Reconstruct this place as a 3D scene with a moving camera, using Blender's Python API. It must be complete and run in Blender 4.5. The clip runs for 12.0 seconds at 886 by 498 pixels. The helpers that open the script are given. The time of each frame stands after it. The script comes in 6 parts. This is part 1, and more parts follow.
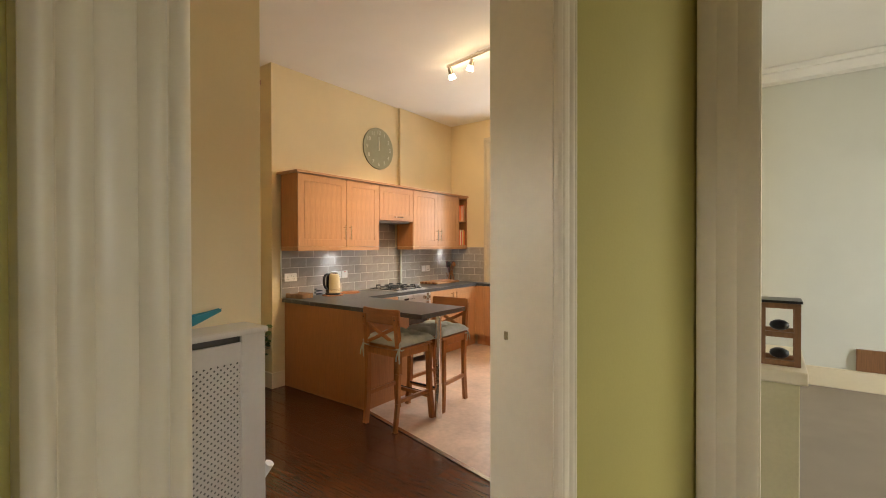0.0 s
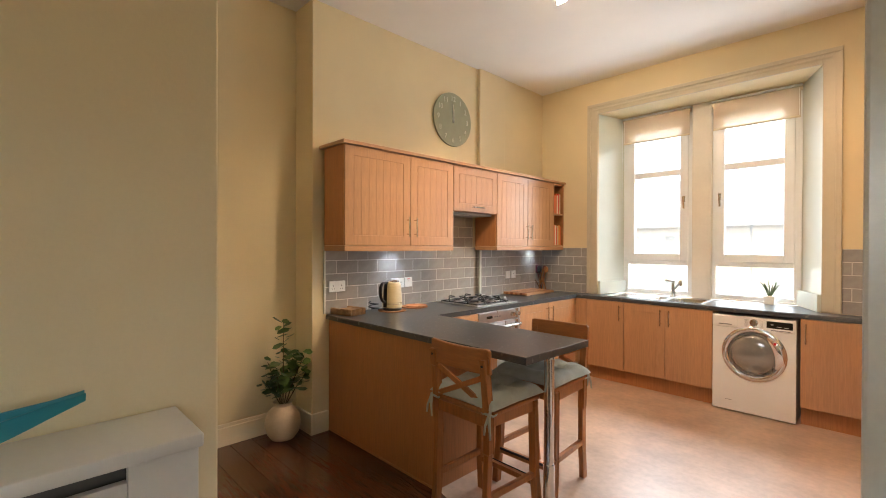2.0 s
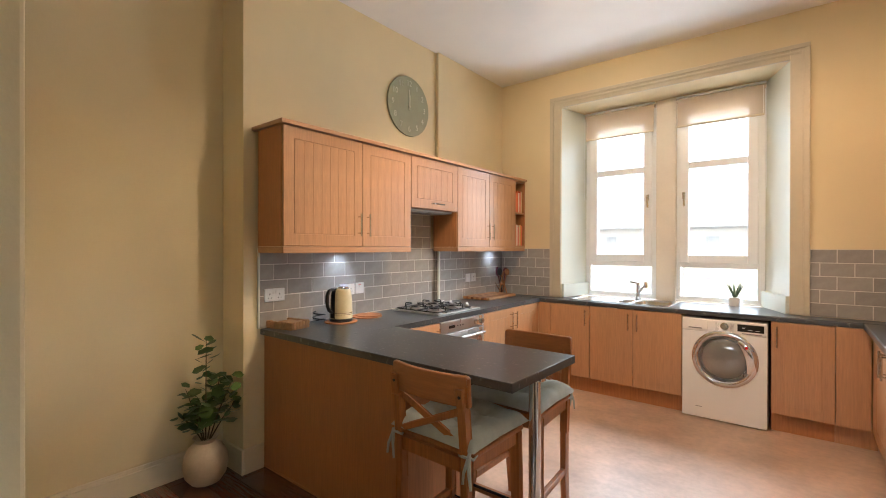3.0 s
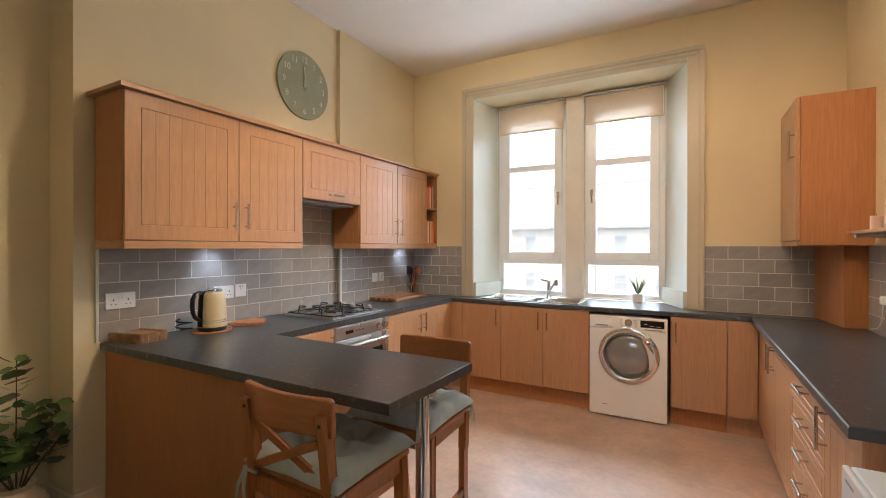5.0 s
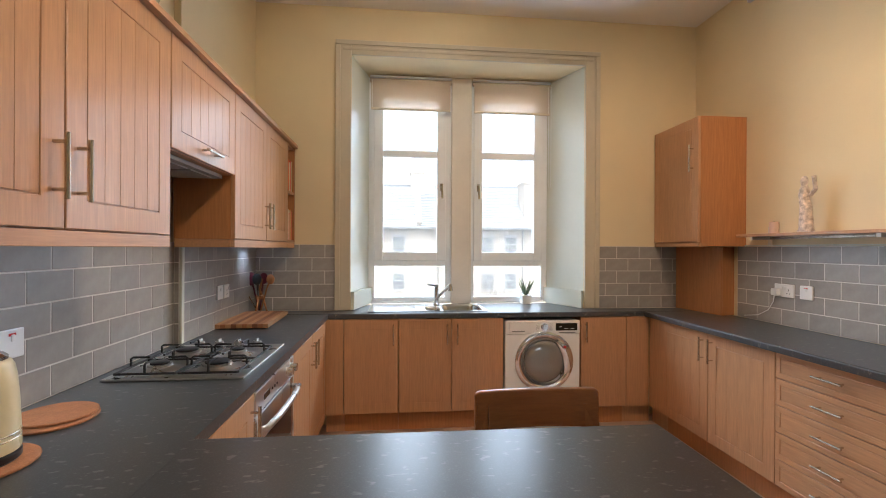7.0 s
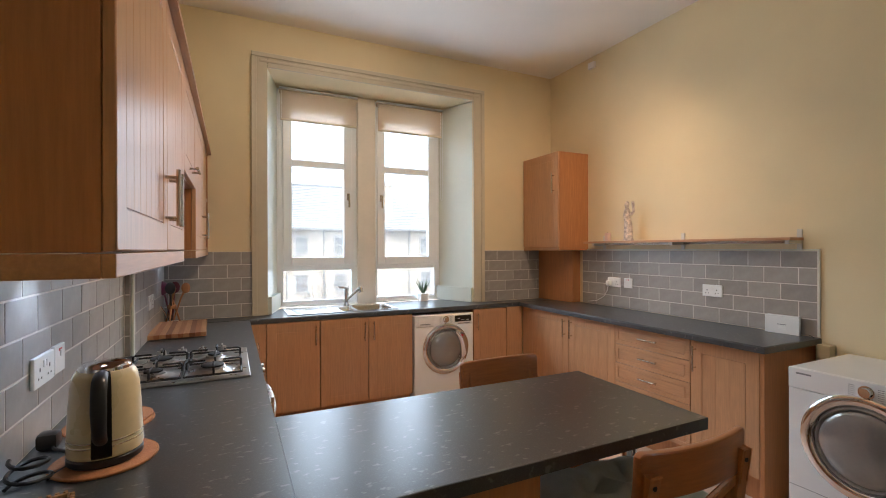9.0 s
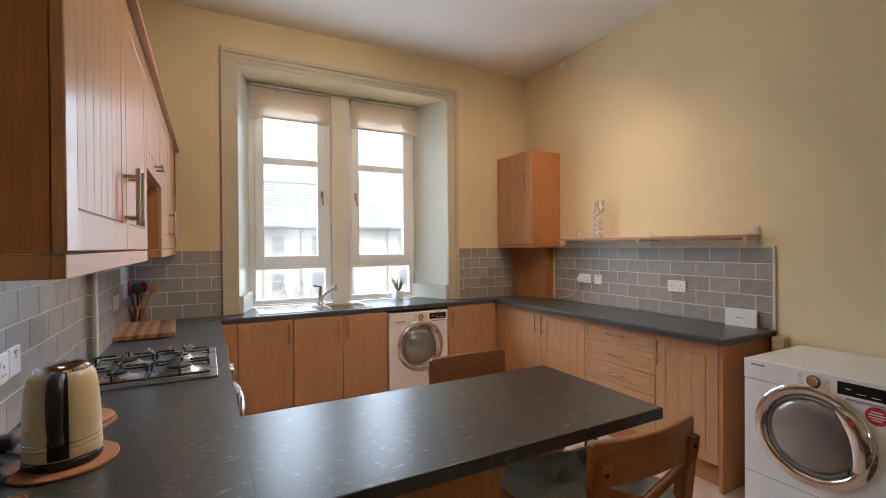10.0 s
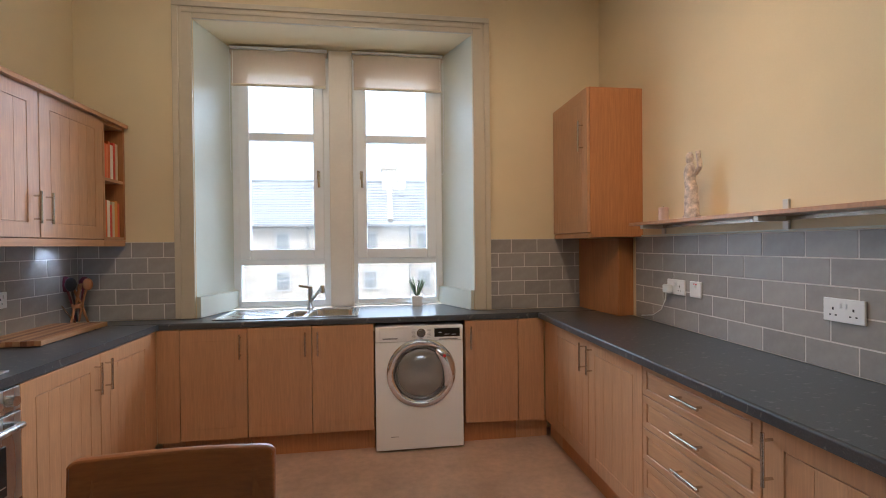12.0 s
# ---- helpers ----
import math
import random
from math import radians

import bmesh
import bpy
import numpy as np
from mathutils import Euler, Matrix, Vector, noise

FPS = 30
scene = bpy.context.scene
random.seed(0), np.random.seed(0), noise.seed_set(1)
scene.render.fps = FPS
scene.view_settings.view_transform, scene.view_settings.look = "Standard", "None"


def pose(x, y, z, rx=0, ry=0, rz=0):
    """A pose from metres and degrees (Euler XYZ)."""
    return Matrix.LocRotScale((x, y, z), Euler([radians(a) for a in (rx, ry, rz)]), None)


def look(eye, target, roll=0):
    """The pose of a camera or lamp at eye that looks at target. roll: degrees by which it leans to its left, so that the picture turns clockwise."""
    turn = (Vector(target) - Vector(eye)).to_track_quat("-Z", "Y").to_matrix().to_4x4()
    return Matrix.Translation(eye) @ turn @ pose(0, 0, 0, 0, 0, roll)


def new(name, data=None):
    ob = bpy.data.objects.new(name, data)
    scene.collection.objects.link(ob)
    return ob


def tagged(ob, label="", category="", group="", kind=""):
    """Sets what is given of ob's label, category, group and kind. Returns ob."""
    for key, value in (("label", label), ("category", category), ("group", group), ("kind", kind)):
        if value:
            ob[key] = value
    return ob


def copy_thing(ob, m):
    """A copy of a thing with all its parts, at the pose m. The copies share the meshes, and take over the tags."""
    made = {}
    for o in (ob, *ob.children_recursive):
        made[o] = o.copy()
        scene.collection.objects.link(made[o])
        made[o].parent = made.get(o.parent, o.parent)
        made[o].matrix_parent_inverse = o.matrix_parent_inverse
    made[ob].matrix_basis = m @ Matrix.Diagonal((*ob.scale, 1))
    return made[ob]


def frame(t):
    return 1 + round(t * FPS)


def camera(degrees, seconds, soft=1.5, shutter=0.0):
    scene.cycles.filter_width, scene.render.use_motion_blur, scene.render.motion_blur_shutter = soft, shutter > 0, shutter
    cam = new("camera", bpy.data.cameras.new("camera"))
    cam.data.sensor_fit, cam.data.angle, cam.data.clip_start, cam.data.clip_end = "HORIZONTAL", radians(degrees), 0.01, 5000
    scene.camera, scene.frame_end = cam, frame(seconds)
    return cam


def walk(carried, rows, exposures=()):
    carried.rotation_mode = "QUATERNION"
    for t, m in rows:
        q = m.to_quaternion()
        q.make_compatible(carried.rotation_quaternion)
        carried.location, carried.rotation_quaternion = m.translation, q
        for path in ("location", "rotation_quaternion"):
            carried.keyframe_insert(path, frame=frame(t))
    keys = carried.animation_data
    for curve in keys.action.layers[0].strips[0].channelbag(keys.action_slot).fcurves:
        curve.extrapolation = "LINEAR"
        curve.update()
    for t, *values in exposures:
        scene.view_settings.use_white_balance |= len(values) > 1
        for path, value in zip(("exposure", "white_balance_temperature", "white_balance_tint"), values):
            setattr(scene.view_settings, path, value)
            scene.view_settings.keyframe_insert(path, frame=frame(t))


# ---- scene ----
cam = camera(90.1, 12.0, 1.0)
PATH = [
    (0, (4.096, 0.288, 1.458), (2.904, 1.894, 1.443), -0.1),
    (0.2, (4.03, 0.454, 1.457), (2.729, 1.973, 1.442), -0.1),
    (0.5, (3.92, 0.646, 1.455), (2.511, 2.066, 1.439), 0.0),
    (0.8, (3.773, 0.818, 1.452), (2.322, 2.195, 1.436), 0.2),
    (1, (3.659, 0.918, 1.451), (2.205, 2.292, 1.438), 0.2),
    (1.2, (3.552, 1.0, 1.45), (2.098, 2.373, 1.435), 0.2),
    (1.4, (3.441, 1.062, 1.448), (1.99, 2.437, 1.435), 0.3),
    (1.5, (3.38, 1.088, 1.449), (1.932, 2.467, 1.435), 0.2),
    (1.8, (3.212, 1.165, 1.445), (1.77, 2.55, 1.437), 0.3),
    (2, (3.108, 1.216, 1.446), (1.683, 2.619, 1.434), 0.2),
    (2.5, (2.87, 1.347, 1.441), (1.529, 2.831, 1.437), 0.2),
    (3, (2.741, 1.474, 1.443), (1.493, 3.037, 1.437), 0.1),
    (5, (2.72, 1.835, 1.415), (1.746, 3.582, 1.41), 0.1),
    (5.5, (2.49, 2.082, 1.403), (1.711, 3.924, 1.397), 0.1),
    (6, (2.106, 2.324, 1.389), (1.675, 4.277, 1.386), 0.2),
    (6.5, (1.61, 2.414, 1.388), (1.504, 4.412, 1.387), 0.3),
    (7, (1.147, 2.401, 1.408), (1.345, 4.391, 1.406), 0.3),
    (7.5, (0.82, 2.325, 1.424), (1.274, 4.273, 1.424), 0.1),
    (9.5, (0.489, 2.041, 1.458), (1.406, 3.818, 1.449), -0.3),
    (10, (0.525, 2.034, 1.458), (1.470, 3.797, 1.444), -0.4),
    (10.5, (0.678, 2.071, 1.447), (1.627, 3.831, 1.44), -0.3),
    (11, (1.013, 2.184, 1.44), (1.964, 3.943, 1.418), -0.5),
    (11.5, (1.533, 2.43, 1.373), (2.406, 4.229, 1.372), -0.3),
    (12, (2.03, 2.772, 1.392), (2.300, 4.753, 1.376), -0.6),
]
EXPOSURES = [(0, 3.95, 7000, 10), (1, 3.95, 6800, 10), (2.5, 3.90, 5980, 9), (5, 3.58, 5720, 9), (7, 3.33, 5540, 9), (10, 3.24, 5560, 9), (12, 3.08, 5280, 9)]
walk(cam, [(t, look(eye, target, roll)) for t, eye, target, roll in PATH], EXPOSURES)

# ---- light ----
world = bpy.data.worlds.new("world")
scene.world = world
world.use_nodes = True
wn = world.node_tree
sky = wn.nodes.new("ShaderNodeTexSky")
sky.sky_type = "NISHITA"
sky.sun_disc = False
sky.sun_elevation, sky.sun_rotation = radians(62), radians(200)
sky.dust_density, sky.air_density = 3.0, 1.0
grey = wn.nodes.new("ShaderNodeHueSaturation")
grey.inputs["Saturation"].default_value = 0.3
wn.links.new(sky.outputs[0], grey.inputs["Color"])
wn.links.new(grey.outputs[0], wn.nodes["Background"].inputs[0])
wn.nodes["Background"].inputs[1].default_value = 0.15

sun = new("sun", bpy.data.lights.new("sun", "SUN"))
sun.data.energy, sun.data.angle, sun.data.color = 1.0, radians(12), (1.0, 0.95, 0.88)
sun.matrix_world = look((3, -6, 30), (3, 10, 0))


def lamp(name, kind, place, target, watts, colour, size=0.03, cone=120, blend=0.6):
    """A lamp at place, facing target."""
    ob = new(name, bpy.data.lights.new(name, kind))
    ob.data.energy, ob.data.color = watts, colour
    ob.data.shadow_soft_size = size
    if kind == "SPOT":
        ob.data.spot_size, ob.data.spot_blend = radians(cone), blend
    ob.matrix_world = look(place, target)
    return ob


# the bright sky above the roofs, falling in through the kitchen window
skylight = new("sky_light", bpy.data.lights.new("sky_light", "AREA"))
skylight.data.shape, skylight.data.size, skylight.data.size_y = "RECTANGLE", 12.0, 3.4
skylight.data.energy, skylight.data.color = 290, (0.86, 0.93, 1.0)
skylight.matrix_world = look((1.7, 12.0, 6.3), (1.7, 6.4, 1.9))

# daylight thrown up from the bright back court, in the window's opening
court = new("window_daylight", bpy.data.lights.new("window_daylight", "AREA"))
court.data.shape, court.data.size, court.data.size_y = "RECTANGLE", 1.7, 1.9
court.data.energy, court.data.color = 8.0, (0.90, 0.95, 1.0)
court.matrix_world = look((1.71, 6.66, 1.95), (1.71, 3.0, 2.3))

# added fill lamp in the unseen opening of the next room's east wall
side = new("room_fill_light", bpy.data.lights.new("room_fill_light", "AREA"))
side.data.shape, side.data.size, side.data.size_y = "RECTANGLE", 2.3, 2.2
side.data.energy, side.data.color = 3.4, (0.92, 0.96, 1.0)
side.matrix_world = look((9.05, 4.2, 1.95), (4.0, 4.4, 1.6))

WARM, COOL = (1.0, 0.75, 0.49), (0.75, 0.86, 1.0)
TRACK_W = (5.4, 10.5, 5.2, 9.5, 7.8)

# ---- materials ----


def material(name):
    m = bpy.data.materials.new(name)
    m.use_nodes = True
    return m, m.node_tree, m.node_tree.nodes["Principled BSDF"]


def mix_rgb(nt, fac, a, b, blend="MIX"):
    n = nt.nodes.new("ShaderNodeMix")
    n.data_type, n.blend_type = "RGBA", blend
    for sock, v in ((n.inputs[0], fac), (n.inputs[6], a), (n.inputs[7], b)):
        if isinstance(v, bpy.types.NodeSocket):
            nt.links.new(v, sock)
        else:
            sock.default_value = v if isinstance(v, (int, float)) else (*v, 1.0)
    return n.outputs[2]


def noise_tex(nt, scale, detail=4, stretch=(1, 1, 1), coords="Object", rough=0.55):
    co = nt.nodes.new("ShaderNodeTexCoord")
    mp = nt.nodes.new("ShaderNodeMapping")
    mp.inputs["Scale"].default_value = stretch
    n = nt.nodes.new("ShaderNodeTexNoise")
    n.inputs["Scale"].default_value, n.inputs["Detail"].default_value, n.inputs["Roughness"].default_value = scale, detail, rough
    nt.links.new(co.outputs[coords], mp.inputs[0])
    nt.links.new(mp.outputs[0], n.inputs[0])
    return n.outputs[0]


def ramp(nt, value, lo, hi):
    n = nt.nodes.new("ShaderNodeMapRange")
    n.inputs[1].default_value, n.inputs[2].default_value = lo, hi
    nt.links.new(value, n.inputs[0])
    return n.outputs[0]


def bump(nt, bsdf, height, strength, dist=0.002):
    n = nt.nodes.new("ShaderNodeBump")
    n.inputs["Strength"].default_value, n.inputs["Distance"].default_value = strength, dist
    nt.links.new(height, n.inputs["Height"])
    nt.links.new(n.outputs[0], bsdf.inputs["Normal"])


def surface(name, colour, rough=0.5, metal=0.0, vary=0.12, scale=6.0, grain=60.0, relief=0.15, stretch=(1, 1, 1), coat=0.0, fine=0.06):
    """Plain stuff with slow stains, fine grain and a little relief."""
    m, nt, b = material(name)
    slow, fast = noise_tex(nt, scale, 3, stretch), noise_tex(nt, grain, 4, stretch)
    dark = tuple(c * (1 - vary) for c in colour)
    light = tuple(min(1, c * (1 + vary * 0.6)) for c in colour)
    c = mix_rgb(nt, ramp(nt, slow, 0.3, 0.7), dark, light)
    c = mix_rgb(nt, ramp(nt, fast, 0.35, 0.75), c, mix_rgb(nt, fine, c, (0, 0, 0)))
    nt.links.new(c, b.inputs["Base Color"])
    r = nt.nodes.new("ShaderNodeMapRange")
    r.inputs[3].default_value, r.inputs[4].default_value = max(0.02, rough * 0.88), min(1, rough * 1.12)
    nt.links.new(slow, r.inputs[0])
    nt.links.new(r.outputs[0], b.inputs["Roughness"])
    b.inputs["Metallic"].default_value, b.inputs["Coat Weight"].default_value = metal, coat
    if relief:
        bump(nt, b, fast, relief)
    return m


def wood(name, colour, along="z", rough=0.4, contrast=0.28, coat=0.0, per_object=0.1):
    """Straight-grained timber or foil, grain along one axis of the object."""
    m, nt, b = material(name)
    st = {"x": (0.06, 1, 1), "y": (1, 0.06, 1), "z": (1, 1, 0.06)}[along]
    fine, slow = noise_tex(nt, 95, 5, st, rough=0.65), noise_tex(nt, 9, 3, st)
    dark = tuple(c * (1 - contrast) for c in colour)
    c = mix_rgb(nt, ramp(nt, fine, 0.35, 0.68), dark, colour)
    c = mix_rgb(nt, ramp(nt, slow, 0.3, 0.72), c, mix_rgb(nt, 0.22, c, tuple(x * 0.55 for x in colour)))
    info = nt.nodes.new("ShaderNodeObjectInfo")
    c = mix_rgb(nt, ramp(nt, info.outputs["Random"], 0, 1 / per_object), c, tuple(x * 0.5 for x in colour))
    nt.links.new(c, b.inputs["Base Color"])
    b.inputs["Roughness"].default_value, b.inputs["Coat Weight"].default_value = rough, coat
    bump(nt, b, fine, 0.12, 0.001)
    return m


def speckled(name, base, fleck, rough):
    m, nt, b = material(name)
    n1, n2, n3 = noise_tex(nt, 30, 2, (1, 2.0, 1)), noise_tex(nt, 260, 3), noise_tex(nt, 5, 3)
    c = mix_rgb(nt, ramp(nt, n3, 0.3, 0.7), tuple(x * 0.93 for x in base), tuple(x * 1.07 for x in base))
    c = mix_rgb(nt, ramp(nt, n2, 0.5, 0.8), c, tuple(x * 1.9 for x in base))
    c = mix_rgb(nt, ramp(nt, n1, 0.625, 0.70), c, fleck)
    nt.links.new(c, b.inputs["Base Color"])
    r = nt.nodes.new("ShaderNodeMapRange")
    r.inputs[3].default_value, r.inputs[4].default_value = rough * 0.96, rough * 1.06
    nt.links.new(n3, r.inputs[0])
    nt.links.new(r.outputs[0], b.inputs["Roughness"])
    bump(nt, b, n2, 0.04, 0.001)
    b.inputs["Specular IOR Level"].default_value = 0.75
    return m


def tile_mat(name, a, b2, rough):
    m, nt, b = material(name)
    info = nt.nodes.new("ShaderNodeObjectInfo")
    slow = noise_tex(nt, 14, 4)
    c = mix_rgb(nt, info.outputs["Random"], a, b2)
    c = mix_rgb(nt, ramp(nt, slow, 0.35, 0.7), c, mix_rgb(nt, 0.16, c, (0.75, 0.7, 0.66)))
    nt.links.new(c, b.inputs["Base Color"])
    b.inputs["Roughness"].default_value = rough
    bump(nt, b, slow, 0.25, 0.002)
    return m


def emitter(name, colour, strength):
    m, nt, b = material(name)
    b.inputs["Base Color"].default_value = (*colour, 1)
    b.inputs["Emission Color"].default_value = (*colour, 1)
    b.inputs["Emission Strength"].default_value = strength
    return m


def glass(name, tint=(1, 1, 1), rough=0.0, thin=True, glare=0.0):
    m, nt, b = material(name)
    out = nt.nodes["Material Output"]
    if thin:
        tr, gl, mx, fr = (nt.nodes.new("ShaderNode" + k) for k in ("BsdfTransparent", "BsdfGlossy", "MixShader", "Fresnel"))
        tr.inputs[0].default_value = (*tint, 1)
        gl.inputs["Roughness"].default_value = 0.02
        nt.links.new(fr.outputs[0], mx.inputs[0])
        nt.links.new(tr.outputs[0], mx.inputs[1])
        nt.links.new(gl.outputs[0], mx.inputs[2])
        nt.links.new(mx.outputs[0], out.inputs[0])
        if glare:
            # a small translucent share paints daylight glare over the view outside
            tl, dm = nt.nodes.new("ShaderNodeBsdfTranslucent"), nt.nodes.new("ShaderNodeMixShader")
            dm.inputs[0].default_value = glare
            nt.links.new(mx.outputs[0], dm.inputs[1])
            nt.links.new(tl.outputs[0], dm.inputs[2])
            nt.links.new(dm.outputs[0], out.inputs[0])
    else:
        b.inputs["Base Color"].default_value = (*tint, 1)
        b.inputs["Transmission Weight"].default_value, b.inputs["Roughness"].default_value = 1.0, rough
    return m


CREAM = surface("cream_wall_paint", (0.77, 0.645, 0.40), 0.75, vary=0.05, scale=1.5, grain=120, relief=0.2, fine=0.02)
GREEN = surface("olive_green_wall_paint", (0.40, 0.33, 0.085), 0.7, vary=0.05, scale=1.5, grain=120, relief=0.2, fine=0.02)
PALE = surface("pale_grey_wall_paint", (0.68, 0.68, 0.61), 0.75, vary=0.05, scale=1.5, grain=120, relief=0.2, fine=0.02)
CEIL = surface("white_ceiling_paint", (0.88, 0.85, 0.80), 0.85, vary=0.04, scale=1.2, grain=90, relief=0.15, fine=0.02)
GLOSS = surface("cream_gloss_paint", (0.80, 0.70, 0.51), 0.35, vary=0.04, scale=4, grain=40, relief=0.12, fine=0.03)
TRIM = surface("stone_coloured_gloss_paint", (0.60, 0.53, 0.39), 0.4, vary=0.05, scale=4, grain=40, relief=0.1, fine=0.03)
REVEAL = surface("white_shutter_paint", (0.68, 0.70, 0.605), 0.3, vary=0.04, scale=3, grain=40, relief=0.1, fine=0.02)
WHITE = surface("white_plastic", (0.85, 0.85, 0.83), 0.35, vary=0.03, scale=5, grain=80, relief=0.03, fine=0.02)
UPVC = surface("white_window_frame", (0.85, 0.88, 0.89), 0.3, vary=0.03, scale=5, grain=80, relief=0.02, fine=0.01)
ENAMEL = surface("white_enamel", (0.86, 0.86, 0.85), 0.22, vary=0.02, scale=4, grain=60, relief=0.0, fine=0.01)
MDF = surface("white_painted_board", (0.68, 0.64, 0.56), 0.45, vary=0.03, scale=4, grain=60, relief=0.1, fine=0.03)
BEECH = wood("beech_foil", (0.60, 0.325, 0.158), "z", 0.30, 0.22, coat=0.15)
BEECH_Y = wood("beech_foil_lengthwise", (0.60, 0.325, 0.158), "x", 0.36, 0.22)
BEECH_L = wood("beech_foil_along_the_wall", (0.60, 0.325, 0.158), "y", 0.36, 0.22)
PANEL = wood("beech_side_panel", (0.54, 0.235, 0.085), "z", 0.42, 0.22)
STOOL = wood("stained_beech", (0.50, 0.185, 0.048), "z", 0.35, 0.3, coat=0.3)
STOOL_X = wood("stained_beech_crosswise", (0.47, 0.170, 0.046), "x", 0.3, 0.25, coat=0.4)
DARKWOOD = wood("dark_floorboard", (0.16, 0.060, 0.030), "x", 0.22, 0.55, coat=0.35, per_object=0.6)
VINYL = surface("mottled_beige_vinyl", (0.62, 0.43, 0.305), 0.36, vary=0.22, scale=3.2, grain=24, relief=0.08, fine=0.16)
CARPET = surface("brown_carpet", (0.34, 0.275, 0.205), 0.95, vary=0.10, scale=3, grain=160, relief=0.6, fine=0.4)
LAMINATE = speckled("dark_slate_laminate", (0.044, 0.048, 0.050), (0.16, 0.155, 0.148), 0.28)
TILE = tile_mat("taupe_wall_tile", (0.262, 0.241, 0.214), (0.336, 0.309, 0.276), 0.33)
GROUT = surface("pale_grout", (0.74, 0.70, 0.64), 0.9, vary=0.1, scale=8, grain=200, relief=0.3)
STEEL = surface("brushed_steel", (0.62, 0.60, 0.57), 0.28, 1.0, vary=0.05, scale=10, grain=180, relief=0.04, stretch=(1, 1, 0.1))
CHROME = surface("chrome", (0.82, 0.82, 0.82), 0.08, 1.0, vary=0.02, relief=0.0)
NICKEL = surface("satin_nickel", (0.60, 0.555, 0.49), 0.26, 1.0, vary=0.05, relief=0.0)
BLACK = surface("black_plastic", (0.015, 0.015, 0.016), 0.3, vary=0.1, relief=0.05)
IRON = surface("black_cast_iron", (0.02, 0.02, 0.02), 0.5, vary=0.2, grain=120, relief=0.2)
DARKGLASS = surface("dark_glass", (0.02, 0.018, 0.016), 0.06, vary=0.02, relief=0.0)
GREYSIDE = surface("dark_grey_metal_side", (0.26, 0.24, 0.21), 0.5, vary=0.05, scale=3, grain=200, relief=0.08)
SILVER = surface("silver_fridge_door", (0.66, 0.63, 0.55), 0.32, 0.1, vary=0.03, relief=0.0)
CLEAR = glass("window_glass", (0.58, 0.585, 0.58), glare=0.02)
CREAMPOT = surface("cream_ceramic", (0.55, 0.43, 0.29), 0.5, vary=0.12, scale=12, grain=70, relief=0.3)

# ---- mesh helpers ----


def box(bm, x0, x1, y0, y1, z0, z1, bevel=0.0, seg=2):
    vs = bmesh.ops.create_cube(bm, size=1.0)["verts"]
    for v in vs:
        v.co = Vector((x0 + (v.co.x + 0.5) * (x1 - x0), y0 + (v.co.y + 0.5) * (y1 - y0), z0 + (v.co.z + 0.5) * (z1 - z0)))
    if bevel:
        es = list({e for v in vs for e in v.link_edges})
        bmesh.ops.bevel(bm, geom=es, offset=bevel, segments=seg, profile=0.5, affect="EDGES")


def rod(bm, p0, p1, r0, r1=None, seg=12, caps=True):
    r1 = r0 if r1 is None else r1
    d = Vector(p1) - Vector(p0)
    m = Matrix.Translation((Vector(p0) + Vector(p1)) / 2) @ d.to_track_quat("Z", "Y").to_matrix().to_4x4()
    bmesh.ops.create_cone(bm, cap_ends=caps, segments=seg, radius1=r0, radius2=r1, depth=d.length, matrix=m)


def beam(bm, p0, p1, w, t, up=(0, 0, 1), bevel=0.003):
    """A square-cut bar from p0 to p1, w wide across and t thick."""
    p0, p1 = Vector(p0), Vector(p1)
    d = (p1 - p0).normalized()
    side = d.cross(Vector(up)).normalized()
    top = side.cross(d)
    vs = bmesh.ops.create_cube(bm, size=1.0)["verts"]
    n = (p1 - p0).length
    for v in vs:
        c = v.co.copy()
        v.co = (p0 + p1) / 2 + d * c.x * n + side * c.y * w + top * c.z * t
    if bevel:
        bmesh.ops.bevel(bm, geom=list({e for v in vs for e in v.link_edges}), offset=bevel, segments=2, profile=0.5, affect="EDGES")


def lathe(bm, profile, seg=28, at=(0, 0, 0)):
    """A turned body: (radius, height) pairs from the bottom up."""
    rings = []
    for r, z in profile:
        rings.append([bm.verts.new((at[0] + r * math.cos(2 * math.pi * i / seg), at[1] + r * math.sin(2 * math.pi * i / seg), at[2] + z)) for i in range(seg)])
    for a, b in zip(rings, rings[1:]):
        for i in range(seg):
            j = (i + 1) % seg
            bm.faces.new((a[i], a[j], b[j], b[i]))
    if profile[0][0] > 1e-4:
        bm.faces.new(list(reversed(rings[0])))
    if profile[-1][0] > 1e-4:
        bm.faces.new(rings[-1])


def tube(bm, pts, r, seg=8, caps=True):
    """A round tube along a line of points; r is one radius or one for each point."""
    pts = [Vector(p) for p in pts]
    rings, side = [], None
    for i, p in enumerate(pts):
        d = (pts[min(i + 1, len(pts) - 1)] - pts[max(i - 1, 0)]).normalized()
        if side is None:
            side = d.orthogonal().normalized()
        side = (side - d * side.dot(d)).normalized()
        up = d.cross(side)
        rr = r[i] if isinstance(r, (list, tuple)) else r
        rings.append([bm.verts.new(p + (side * math.cos(2 * math.pi * k / seg) + up * math.sin(2 * math.pi * k / seg)) * rr) for k in range(seg)])
    for a, b in zip(rings, rings[1:]):
        for k in range(seg):
            j = (k + 1) % seg
            bm.faces.new((a[k], a[j], b[j], b[k]))
    if caps:
        bm.faces.new(list(reversed(rings[0])))
        bm.faces.new(rings[-1])


